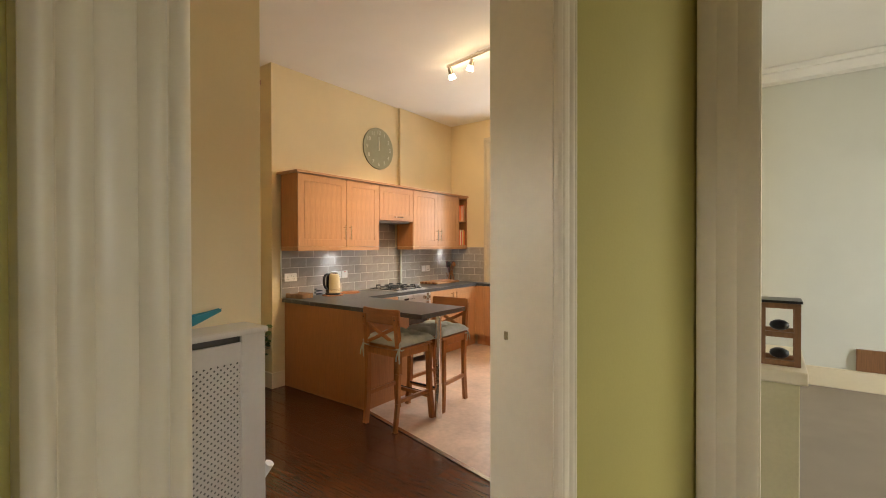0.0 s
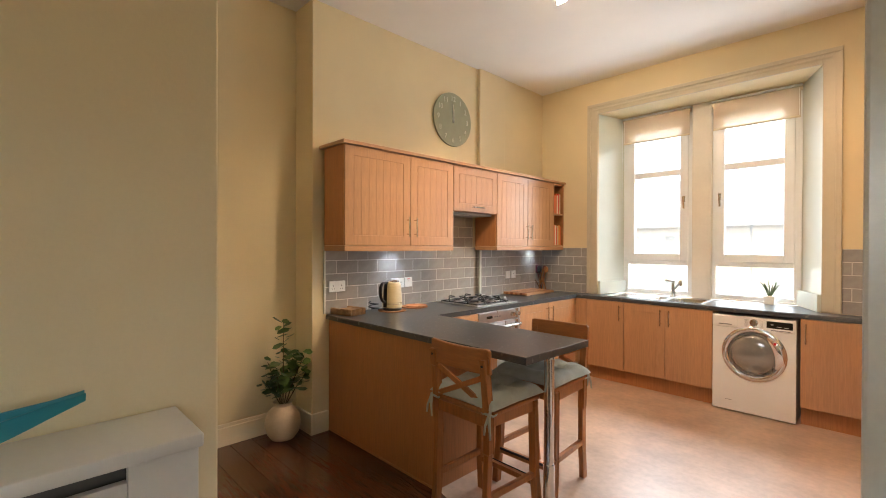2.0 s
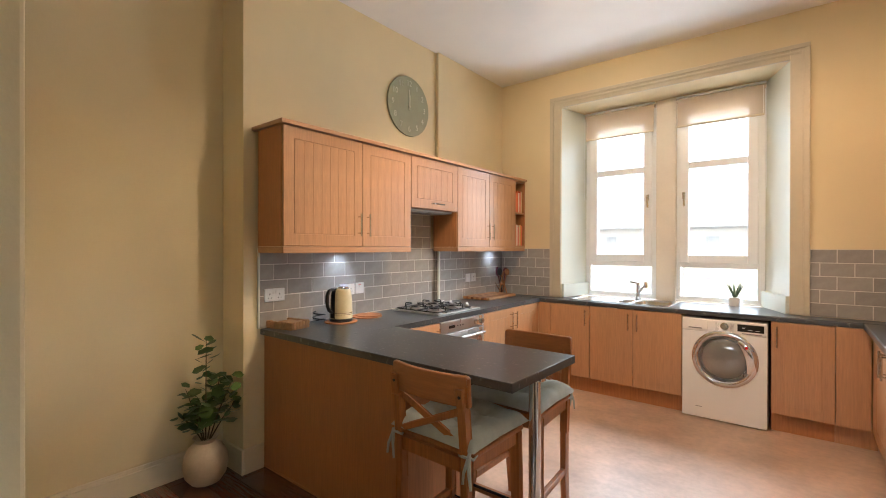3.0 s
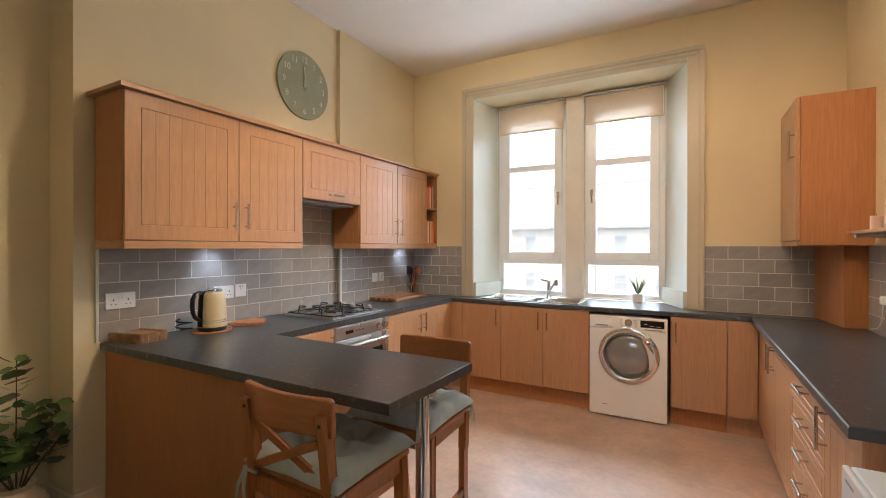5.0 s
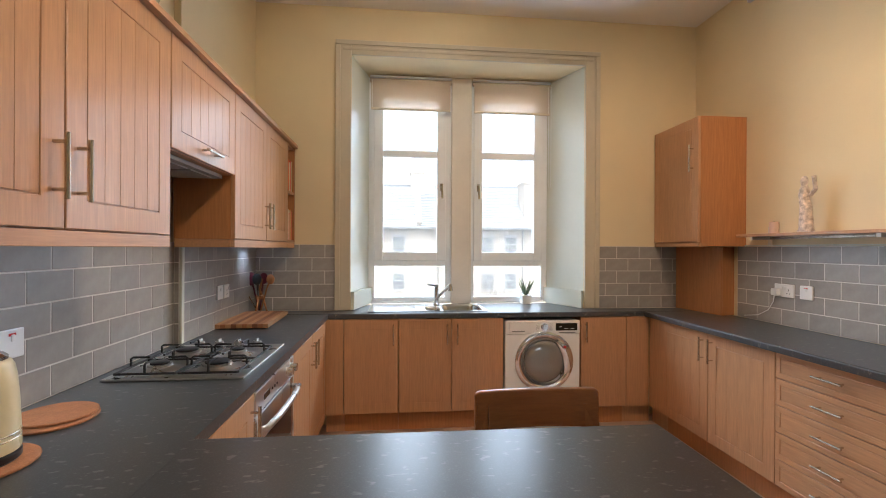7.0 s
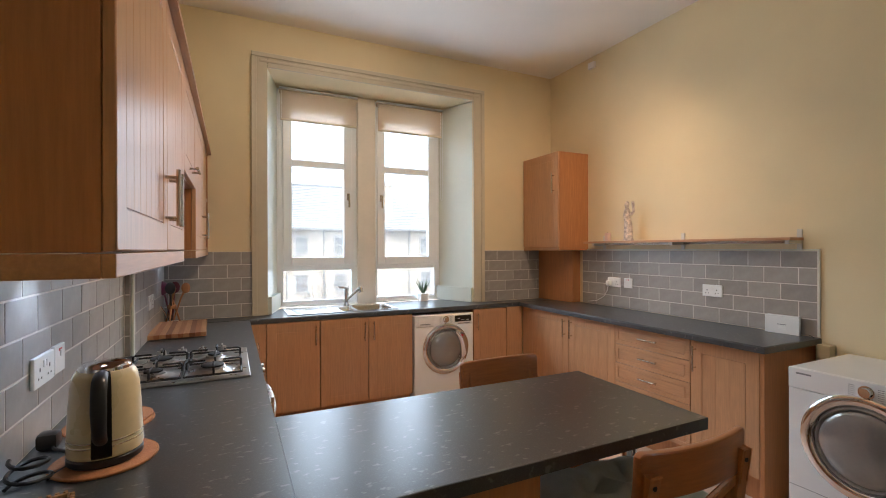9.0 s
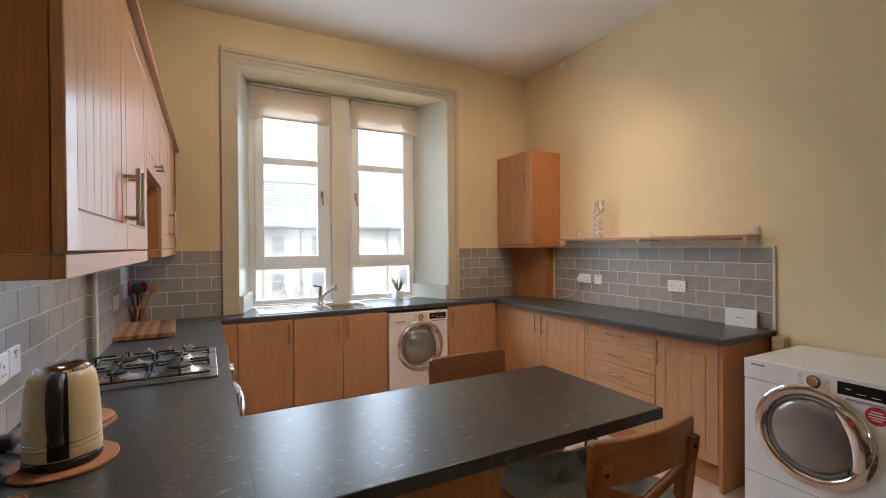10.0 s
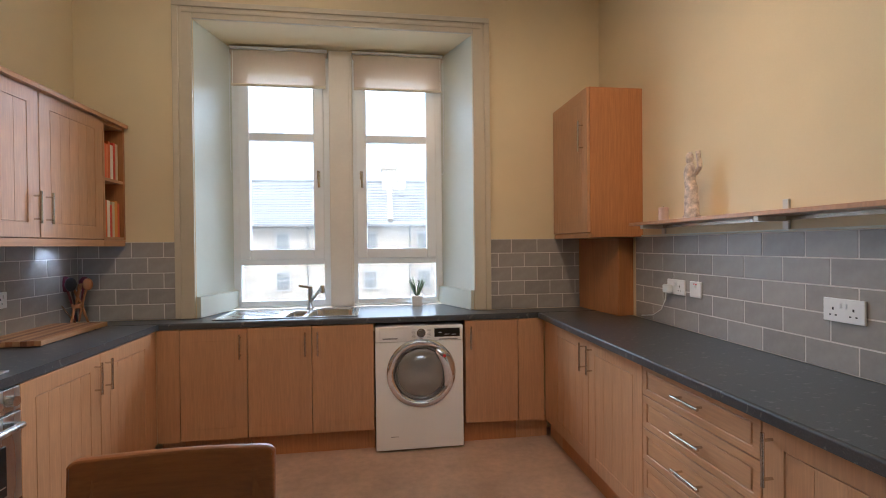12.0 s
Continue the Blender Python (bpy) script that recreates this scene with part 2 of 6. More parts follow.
def prism(bm, outline, z0, z1, bevel=0.0, plain=()):
    """An upright block over a plan outline; the edges numbered in plain stay sharp."""
    lo = [bm.verts.new((x, y, z0)) for x, y in outline]
    hi = [bm.verts.new((x, y, z1)) for x, y in outline]
    n = len(outline)
    faces = [bm.faces.new(hi), bm.faces.new(list(reversed(lo)))]
    faces += [bm.faces.new((lo[i], lo[(i + 1) % n], hi[(i + 1) % n], hi[i])) for i in range(n)]
    bmesh.ops.recalc_face_normals(bm, faces=faces)
    if bevel:
        bmesh.ops.bevel(bm, geom=[l.edge for i, l in enumerate(faces[0].loops) if i not in plain], offset=bevel, segments=3, profile=0.5, affect="EDGES")


def finish(bm, sharp=38):
    bmesh.ops.recalc_face_normals(bm, faces=bm.faces)
    for f in bm.faces:
        f.smooth = True
    for e in bm.edges:
        if len(e.link_faces) == 2:
            a, (p, q) = e.calc_face_angle(0), (f.calc_area() + 1e-12 for f in e.link_faces)
            # flat panels keep flat shading beside their rounded edges
            if a > radians(sharp) or (a > radians(12) and max(p, q) > 6 * min(p, q)):
                e.smooth = False


def mesh_of(name, bm, mat, sharp=38):
    finish(bm, sharp)
    me = bpy.data.meshes.new(name)
    bm.to_mesh(me)
    bm.free()
    me.materials.append(mat)
    return me


def part(name, bm, mat, parent, label="", m=None):
    ob = new(name, mesh_of(name, bm, mat))
    ob.parent = parent
    if m is not None:
        ob.matrix_basis = m
    if label:
        tagged(ob, label)
    return ob


def thing(name, m, label, category, group="", kind=""):
    ob = new(name)
    ob.empty_display_size = 0.1
    ob.matrix_basis = m
    return tagged(ob, label, category, group, kind)


def solid(name, bm, mat, label, category, m=None, group="", kind=""):
    ob = new(name, mesh_of(name, bm, mat))
    if m is not None:
        ob.matrix_basis = m
    return tagged(ob, label, category, group, kind)


def B():
    return bmesh.new()


def boxes(*rows, bevel=0.0):
    bm = B()
    for r in rows:
        box(bm, *r, bevel=bevel)
    return bm


def structure(name, rows, mat, label, category, bevel=0.0):
    return solid(name, boxes(*rows, bevel=bevel), mat, label, category, kind="structure")


# ---- the shell ----
XL, XR, YW, H = -0.008, 3.70, 6.0, 3.335   # cabinet wall, socket wall, window wall, ceiling
XN = -0.28                               # wall of the niche behind the plant
WX0, WX1, WTOP = 0.763, 2.70, 2.95       # window opening in the inner face
YG = 6.43                                # plane of the window frames

structure("wall_west", [(XL - 0.4, XL, 2.88, YW + 0.6, 0, H)], CREAM, "cream painted kitchen wall behind the wall cupboards", "wall")
structure("wall_west_pilaster", [(XL, 0.03, 4.795, 5.22, 0, H)], CREAM, "shallow cream pilaster on the kitchen wall", "wall", 0.004)
structure("wall_niche", [(XN - 0.2, XN, 1.2, 2.88, 0, H)], CREAM, "cream painted niche wall behind the potted plant", "wall")
structure("wall_north", [(XL - 0.4, WX0, YW, YW + 0.45, 0, H), (WX1, XR + 0.3, YW, YW + 0.45, 0, H), (WX0, WX1, YW, YW + 0.45, WTOP, H), (WX0, WX1, 6.4, YW + 0.45, 0, 0.9)],
          CREAM, "cream painted wall around the kitchen window", "wall")
structure("wall_east", [(XR, XR + 0.15, 2.125, YW + 0.3, 0, H), (3.45, XR, 2.13, 2.2, 0, H)], CREAM, "cream painted wall above the sockets and the dryer", "wall")
structure("wall_south", [(XN - 0.2, 1.788, 1.43, 1.588, 0, H)], CREAM, "cream painted wall closing the niche", "wall")
structure("wall_lobby", [(1.79, 1.937, -1.2, 1.588, 0, H)], CREAM, "cream painted wall behind the radiator cover", "wall", 0.006)
DY0, DY1, DTOP = 0.488, 1.383, 2.6
structure("wall_door", [(3.45, 3.635, DY1 + 0.02, 1.46, 0, H), (3.45, 3.635, -1.2, DY0 - 0.02, 0, H), (3.45, 3.635, DY0 - 0.02, DY1 + 0.02, DTOP, H)],
          GREEN, "olive green hallway wall around the kitchen door", "wall")
structure("wall_door_inside", [(3.44, 3.448, DY1 + 0.09, 2.12, 0, H), (3.44, 3.448, -1.2, DY0 - 0.09, 0, H), (3.44, 3.448, DY0 - 0.09, DY1 + 0.09, DTOP + 0.09, H)],
          CREAM, "cream painted inner face of the door wall", "wall")
# never in view; its slot is added to let fill daylight into the lobby
structure("wall_lobby_south", [(1.79, 2.05, -1.3, -1.2, 0, H), (3.35, 3.45, -1.3, -1.2, 0, H), (2.05, 3.35, -1.3, -1.2, 0, 1.65), (2.05, 3.35, -1.3, -1.2, 2.02, H)], CREAM, "unseen cream lobby wall with an added light opening", "wall")
bm = B()
prism(bm, [(3.45, 1.462), (3.635, 1.462), (3.892, 2.0), (3.892, 2.12), (3.45, 2.12)], 0, H)
solid("wall_hall_splay", bm, GREEN, "splayed olive green hallway wall between the doors", "wall", kind="structure")
structure("wall_hall_end", [(5.2, 6.6, 2.0, 2.12, 0, H), (3.89, 5.2, 2.0, 2.12, 2.4, H)], GREEN, "olive green hallway end wall", "wall")
# never in view; the opening is added to brighten the hall with daylight
structure("wall_hall_east", [(6.5, 6.6, -1.3, -0.5, 0, H), (6.5, 6.6, 0.9, 2.0, 0, H), (6.5, 6.6, -0.5, 0.9, 0, 1.05), (6.5, 6.6, -0.5, 0.9, 2.05, H)], GREEN, "plain unseen olive green hallway wall", "wall")
structure("wall_hall_south", [(3.45, 6.6, -1.3, -1.2, 0, H)], GREEN, "plain unseen olive green hallway wall", "wall")
structure("wall_room_north", [(3.85, 9.0, 6.3, 6.45, 0, H)], PALE, "pale grey wall of the next room", "wall")
structure("wall_room_west", [(3.85, 3.86, 2.12, 6.3, 0, H)], PALE, "pale grey side wall of the next room", "wall")
structure("wall_room_south", [(6.6, 9.0, 2.0, 2.12, 0, H)], PALE, "pale grey wall of the next room", "wall")
# out of view; the opening is added to light the next room
structure("wall_room_east", [(9.0, 9.15, 2.0, 3.0, 0, H), (9.0, 9.15, 5.4, 6.45, 0, H), (9.0, 9.15, 3.0, 5.4, 0, 0.8), (9.0, 9.15, 3.0, 5.4, 3.1, H)], PALE, "unseen pale grey wall of the next room with an added light opening", "wall")
structure("cornice", [(3.861, 8.999, 6.16, 6.299, H - 0.15, H - 0.001), (3.861, 8.999, 6.10, 6.159, H - 0.06, H - 0.001)], CEIL, "white plaster cornice of the next room", "cornice", 0.01)
structure("ceiling", [(-0.8, 9.15, -1.3, 6.45, H, H + 0.15)], CEIL, "white painted plaster ceiling", "ceiling")

# floors: vinyl in the kitchen, dark boards in front of it, carpet in the next room
bm = B()
prism(bm, [(XL - 0.3, 3.02), (1.23, 3.02), (3.75, 2.41), (3.75, 6.5), (XL - 0.3, 6.5)], -0.02, 0.0)
solid("floor", bm, VINYL, "mottled beige vinyl kitchen floor", "floor", kind="structure")
structure("floor_hall", [(3.45, 6.6, -1.3, 2.12, -0.02, 0.0)], DARKWOOD, "dark wooden hallway floor", "floor")
structure("floor_room", [(3.86, 9.0, 2.12, 6.3, -0.02, 0.0)], CARPET, "brown carpet in the next room", "floor")
GROUND = surface("grey_back_court", (0.16, 0.15, 0.12), 0.95, vary=0.3, scale=0.4, grain=4, relief=0.3)
structure("ground", [(-200, 200, -200, 300, -6.2, -6.0)], GROUND, "ground of the back court outside", "ground")

# ---- fitted kitchen ----


def slab(bm, w, h, boards, t=0.02, frame_w=0.075):
    """A moulded door front, w by h, face at y=0: flat frame round a field of grooved boards."""
    f = frame_w
    field = ((f, f, 0.002), (f, f, 0.0045)) if boards else ((f, f, 0.0012), (f + 0.002, f + 0.002, 0.0))
    loops = [[bm.verts.new(p) for p in ((a, y, b), (w - a, y, b), (w - a, y, h - b), (a, y, h - b))]
             for a, b, y in ((0.002, 0.002, t), (0.0, 0.0, t - 0.002), (0.0, 0.0, 0.003), (0.001, 0.001, 0.001), (0.003, 0.003, 0.0), (f - 0.002, f - 0.002, 0.0)) + field]
    for p, q in zip(loops, loops[1:]):
        for k in range(4):
            bm.faces.new((p[k], p[(k + 1) % 4], q[(k + 1) % 4], q[k]))
    bm.faces.new(loops[0])
    bm.faces.new(loops[-1])
    n = boards
    bw = (w - 2 * f - 0.004) / max(1, n)
    return n, bw, f


def bar_handle(parent, x, z, length, upright=True):
    """A satin bar handle on two posts, standing off the face at y=0."""
    bm = B()
    h = length / 2
    a, b = ((x, -0.032, z - h), (x, -0.032, z + h)) if upright else ((x - h, -0.032, z), (x + h, -0.032, z))
    rod(bm, a, b, 0.006, seg=10)
    for s in (-0.72, 0.72):
        p = (x, -0.032, z + s * h) if upright else (x + s * h, -0.032, z)
        rod(bm, p, (p[0], 0.001, p[2]), 0.0048, seg=8)
    return part("handle", bm, NICKEL, parent, "satin nickel bar handle")


def front(parent, name, x0, x1, z0, z1, boards, handle=None, hz=None, length=0.16, upright=True, mat=None, y=-0.021, frame_w=0.075, gap=0.0028):
    """A door or drawer front from x0 to x1, with its handle at handle (x from x0)."""
    bm = B()
    w, h = x1 - x0 - 0.004, z1 - z0 - 0.004
    n, bw, f = slab(bm, w, h, boards, frame_w=frame_w)
    d = part(name, bm, mat or BEECH, parent, m=pose(x0 + 0.002, y, z0 + 0.002))
    board = n and mesh_of("board", boxes((0.0002 if n > 1 else gap, bw - (0.0002 if n > 1 else gap), 0.0006, 0.012, f + gap, h - f - gap), bevel=0.0014 if n > 1 else 0.003), mat or BEECH)
    for i in range(n):
        ob = new("board", board)
        ob.parent = d
        ob.matrix_basis = pose(f + 0.002 + i * bw, 0, 0)
    if handle is not None:
        bar_handle(d, handle, hz, length, upright)
    return d


def base_unit(m, w, label, fronts, depth=0.55, plinth=True, group="base units", name="base_cabinet", top=0.868):
    """A base unit, front at local y=0, wall behind; fronts is a list of (name, x0, x1, z0, z1, boards, handle, hz, upright)."""
    ob = thing(name, m, label, "cabinet", group)
    part("carcass", boxes((0, w, 0, depth, 0.15, top)), BEECH, ob)
    if plinth:
        part("plinth", boxes((0, w, 0.045, 0.062, 0, 0.149)), PANEL, ob)
    for n, x0, x1, z0, z1, boards, hx, hz, up in fronts:
        front(ob, n, x0, x1, z0, z1, boards, hx, hz, 0.16 if up else 0.15, up, BEECH if n == "door" else BEECH_Y, frame_w=0.075 if n == "door" else 0.030, gap=0.0028 if n == "door" else 0.005)
    return ob


def place(x, y, z=0.0, rz=0.0):
    return pose(x, y, z, 0, 0, rz)


# run on the cabinet wall, facing into the room (front at x = 0.60)
FL = 0.595
base_unit(place(FL, 3.63, 0, 90), 0.47, "beech base unit between the peninsula and the oven", [("door", 0, 0.47, 0.15, 0.868, 4, 0.43, 0.6, True)])
base_unit(place(FL, 4.71, 0, 90), 0.99, "beech double base unit beside the oven", [
    ("door", 0, 0.495, 0.15, 0.868, 5, 0.45, 0.6, True), ("door", 0.495, 0.99, 0.15, 0.868, 5, 0.04, 0.6, True)])
# run under the window
FW = 5.812
solid("corner_post", boxes((0.60, 0.734, FW - 0.02, FW + 0.1, 0.15, 0.868), (0.6, 0.734, FW + 0.045, FW + 0.062, 0, 0.149)), BEECH, "plain beech corner filler panel", "panel")
base_unit(place(0.736, FW), 0.411, "beech base unit under the draining board", [("door", 0, 0.411, 0.15, 0.868, 0, 0.371, 0.6, True)], 0.5)
base_unit(place(1.149, FW), 0.814, "beech double sink base unit", [("door", 0, 0.407, 0.15, 0.868, 0, 0.367, 0.6, True), ("door", 0.407, 0.814, 0.15, 0.868, 0, 0.04, 0.6, True)], 0.5, top=0.72)
base_unit(place(2.59, FW), 0.38, "beech base unit beside the washing machine", [("door", 0, 0.38, 0.15, 0.868, 0, 0.035, 0.6, True)], 0.5)
solid("corner_post", boxes((2.972, 3.16, FW - 0.02, FW + 0.1, 0.15, 0.868), (2.972, 3.2, FW + 0.045, FW + 0.062, 0, 0.149)), BEECH, "plain beech corner filler panel", "panel")
solid("corner_post", boxes((0.50, 0.599, 5.702, 5.789, 0.15, 0.868), (0.53, 0.55, 5.702, 5.87, 0, 0.149)), BEECH, "plain beech corner filler panel", "panel")
# run on the socket wall
FR = 3.182
base_unit(place(FR, 5.63, 0, -90), 1.042, "beech double base unit on the socket wall", [
    ("door", 0, 0.521, 0.15, 0.868, 4, 0.475, 0.6, True), ("door", 0.521, 1.042, 0.15, 0.868, 4, 0.04, 0.6, True)], 0.5)
dz = (0.868 - 0.15) / 5
base_unit(place(FR, 4.588, 0, -90), 0.622, "beech five-drawer base unit", [
    ("drawer", 0, 0.622, 0.15 + i * dz, 0.15 + (i + 1) * dz, 1, 0.31, dz * 0.5, False) for i in range(5)], 0.5)
base_unit(place(FR, 3.966, 0, -90), 0.416, "beech base unit at the end of the run", [("door", 0, 0.416, 0.15, 0.868, 3, 0.035, 0.6, True)], 0.5)
solid("end_panel", boxes((3.16, 3.69, 3.525, 3.548, 0, 0.868), bevel=0.002), PANEL, "plain beech end panel beside the dryer", "panel")
solid("corner_post", boxes((3.165, 3.28, 5.632, 5.79, 0.15, 0.868), (3.227, 3.244, 5.632, 5.85, 0, 0.149)), BEECH, "plain beech corner filler panel", "panel")
# peninsula
pen = thing("peninsula_cabinet", place(0, 3.02), "beech-clad peninsula cabinet carrying the breakfast bar", "cabinet")
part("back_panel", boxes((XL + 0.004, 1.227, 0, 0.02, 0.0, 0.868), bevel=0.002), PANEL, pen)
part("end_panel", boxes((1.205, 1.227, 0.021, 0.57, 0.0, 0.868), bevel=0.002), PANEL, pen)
part("carcass", boxes((XL + 0.004, 1.204, 0.021, 0.555, 0.1, 0.868)), BEECH, pen)
part("base_strip", boxes((XL + 0.004, 1.228, -0.006, -0.001, 0.0, 0.012)), PANEL, pen)


def worktop(name, outline, label, hole=None, plain=(), edge=0.009):
    bm = B()
    prism(bm, outline, 0.872, 0.910, edge, plain)
    if hole:
        x0, x1, y0, y1 = hole
        for co, no in (((x0, 0, 0), (1, 0, 0)), ((x1, 0, 0), (1, 0, 0)), ((0, y0, 0), (0, 1, 0)), ((0, y1, 0), (0, 1, 0))):
            bmesh.ops.bisect_plane(bm, geom=bm.verts[:] + bm.edges[:] + bm.faces[:], plane_co=co, plane_no=no)
        gone = [f for f in bm.faces if x0 < f.calc_center_median().x < x1 and y0 < f.calc_center_median().y < y1]
        bmesh.ops.delete(bm, geom=gone, context="FACES")
    return solid(name, bm, LAMINATE, label, "worktop")


worktop("worktop", [(XL, 2.995), (0.6176, 2.995), (0.6176, 5.7898), (XL, 5.7898)], "dark slate laminate worktop on the cabinet wall", plain=(1,))
worktop("worktop_peninsula", [(0.6184, 2.995), (1.875, 2.995), (1.885, 3.598), (0.6184, 3.608)], "dark slate laminate breakfast bar top with pale flecks", plain=(3,), edge=0.003)
worktop("worktop_window", [(0.03, 5.791), (3.70, 5.791), (3.70, 5.998), (2.70, 5.998), (2.545, 6.395), (0.90, 6.395), (0.763, 5.998), (0.03, 5.998)], "dark slate laminate worktop running into the window bay", (1.356, 1.832, 5.890, 6.290))
worktop("worktop_east", [(3.117, 3.50), (3.70, 3.50), (3.70, 5.789), (3.117, 5.789)], "dark slate laminate worktop on the socket wall")
leg = thing("breakfast_bar_leg", place(1.832, 3.27), "round chrome leg under the breakfast bar", "leg")
bm = B()
rod(bm, (0, 0, 0.0), (0, 0, 0.29), 0.031, seg=28)
rod(bm, (0, 0, 0.29), (0, 0, 0.866), 0.027, seg=28)
part("pole", bm, CHROME, leg)
bm = B()
rod(bm, (0, 0, 0.858), (0, 0, 0.871), 0.05, seg=28)
part("mount", bm, CHROME, leg)

# wall cupboards; front faces at x = 0.325
FC = 0.305


def wall_unit(y0, y1, z0, label, fronts, pelmet=True):
    w = y1 - y0
    ob = thing("wall_cabinet", place(FC, y0, z0, 90), label, "cabinet", "wall cupboards")
    hgt = 2.19 - z0
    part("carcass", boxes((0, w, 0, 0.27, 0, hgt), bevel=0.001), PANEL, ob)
    for x0, x1, hx, hz, up, n in fronts:
        front(ob, "door", x0, x1, 0.0, hgt, n, hx, hz, 0.16, up)
    if pelmet:
        part("pelmet", boxes((0, w, -0.02, 0.0, -0.042, -0.002), (0, 0.018, 0.0, 0.27, -0.042, -0.002), bevel=0.002), BEECH_Y, ob)
    return ob


wall_unit(2.955, 4.088, 1.45, "beech double wall cupboard with grooved doors", [(0, 0.626, 0.585, 0.15, True, 7), (0.626, 1.133, 0.04, 0.15, True, 5)])
hood = wall_unit(4.090, 4.714, 1.768, "beech extractor cupboard over the hob", [(0, 0.624, 0.31, 0.045, False, 6)], False)
# steel grille coloured dark grey to paint the shade under the hood
part("extractor_grille", boxes((0.03, 0.6, 0.03, 0.25, -0.02, -0.002), (0.08, 0.3, 0.06, 0.2, -0.026, -0.019), (0.33, 0.55, 0.06, 0.2, -0.026, -0.019), bevel=0.002), GREYSIDE, hood, "metal extractor grille greyed for the shade under the hood")
wall_unit(4.716, 5.763, 1.45, "beech double wall cupboard beside the open shelf", [(0, 0.534, 0.495, 0.15, True, 5), (0.534, 1.047, 0.04, 0.15, True, 5)])
shelf = thing("shelf_unit", place(FC, 5.765, 1.45, 90), "open beech end shelf holding cookery books", "shelf")
part("side", boxes((0.0, 0.016, -0.02, 0.27, 0, 0.74)), BEECH, shelf)
part("side", boxes((0.212, 0.23, -0.02, 0.27, 0, 0.74)), PANEL, shelf)
part("back", boxes((0.017, 0.211, 0.255, 0.27, 0, 0.74)), PANEL, shelf)
for z in (0.0, 0.37, 0.722):
    part("shelf_board", boxes((0.017, 0.211, -0.018, 0.254, z, z + 0.018)), BEECH_Y, shelf)
part("pelmet", boxes((0, 0.23, -0.02, 0.0, -0.042, -0.002), bevel=0.002), BEECH_Y, shelf)
bm = B()
prism(bm, [(0.0, 2.93), (0.35, 2.93), (0.35, 5.998), (0.0, 5.998)], 2.192, 2.218, 0.006)
solid("cornice", bm, BEECH_L, "beech cornice along the wall cupboards", "cornice")

rc = thing("wall_cabinet", place(3.34, 5.99, 1.435, -90), "single beech wall cupboard over the pipe boxing", "cabinet", "wall cupboards")
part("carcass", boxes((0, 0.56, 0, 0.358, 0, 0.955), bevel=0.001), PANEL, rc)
front(rc, "door", 0, 0.56, 0.03, 0.955, 0, 0.50, 0.62, 0.2)
part("pelmet", boxes((0, 0.56, -0.015, 0.012, -0.004, 0.026), bevel=0.003), BEECH_Y, rc)
pb = thing("pipe_boxing", place(3.52, 5.995, 0.912), "beech pipe boxing of upright boards under the wall cupboard", "panel")
bm = B()
prism(bm, [(0.008, 0.0), (0.060, -0.47), (0.178, -0.445), (0.178, 0.0)], 0.0, 0.515)
part("core", bm, PANEL, pb)
bm = B()
prism(bm, [(0.055, -0.485), (0.178, -0.45), (0.178, -0.447), (0.0605, -0.472)], 0.0, 0.518, 0.001)
part("end_board", bm, PANEL, pb)
for i in range(5):
    a, b = -0.477 * i / 5 - 0.0008, -0.477 * (i + 1) / 5 + 0.0008
    bm = B()
    prism(bm, [(0.055 * a / -0.485, a), (0.055 * a / -0.485 + 0.012, a), (0.055 * b / -0.485 + 0.012, b), (0.055 * b / -0.485, b)], 0.0, 0.518, 0.001)
    part("board", bm, PANEL, pb)

# ---- window ----
MULLION = surface("pale_mullion_paint", (0.76, 0.71, 0.62), 0.4, vary=0.05, scale=4, grain=40, relief=0.1, fine=0.03)
wood_trim = thing("window_surround", place(0, YW), "stone-coloured moulded surround of the kitchen window", "window trim", kind="structure")
for name, rows in (("casing", [(0.65, WX0 - 0.001, -0.022, -0.001, 0.912, 3.05), (0.64, 0.68, -0.035, -0.0225, 0.912, 3.024)]),
                   ("casing", [(WX1 + 0.001, 2.815, -0.022, -0.001, 0.912, 3.05), (2.785, 2.825, -0.035, -0.0225, 0.912, 3.024)])):
    part(name, boxes(*rows, bevel=0.004), TRIM, wood_trim)
part("head_casing", boxes((0.763, 2.70, -0.022, -0.001, WTOP, 3.06), (0.64, 2.825, -0.035, -0.023, 3.025, 3.062), (0.70, 2.765, -0.03, -0.0225, WTOP + 0.035, WTOP + 0.06), bevel=0.004), TRIM, wood_trim)
for sx, name in ((0, "shutter"), (1, "shutter")):
    bm = B()
    a, b = ((0.763, 0.0), (0.878, 0.45)) if not sx else ((2.70, 0.0), (2.518, 0.45))
    o = 0.2 if not sx else -0.2
    pts = [(a[0], 0.004), b, (b[0] - o, b[1]), (a[0] - o * 0.4, 0.004)]
    pts = pts if not sx else list(reversed(pts))
    prism(bm, pts, 0.91, WTOP + 0.05)
    part("reveal", bm, REVEAL, wood_trim)
    bm = B()
    q = 0.012 if not sx else -0.012
    beam(bm, (a[0] + q, -0.012, 1.06), (a[0] + q, -0.012, WTOP), 0.022, 0.03)
    part("bead", bm, REVEAL, wood_trim)
    bm = B()
    beam(bm, (a[0] + q, 0.0, 0.985), (b[0] + q, 0.43, 0.985), 0.03, 0.14)
    part("plinth_block", bm, REVEAL, wood_trim)
part("soffit", boxes((0.64, 2.82, 0.001, 0.44, WTOP + 0.001, WTOP + 0.05)), REVEAL, wood_trim)
structure("window_mullion", [(1.618, 1.779, YG - 0.05, YG + 0.2, 0.91, WTOP), (1.774, 1.80, YG - 0.05, YG - 0.001, 0.91, WTOP)], MULLION, "pale stone-coloured mullion between the two windows", "mullion", 0.006)


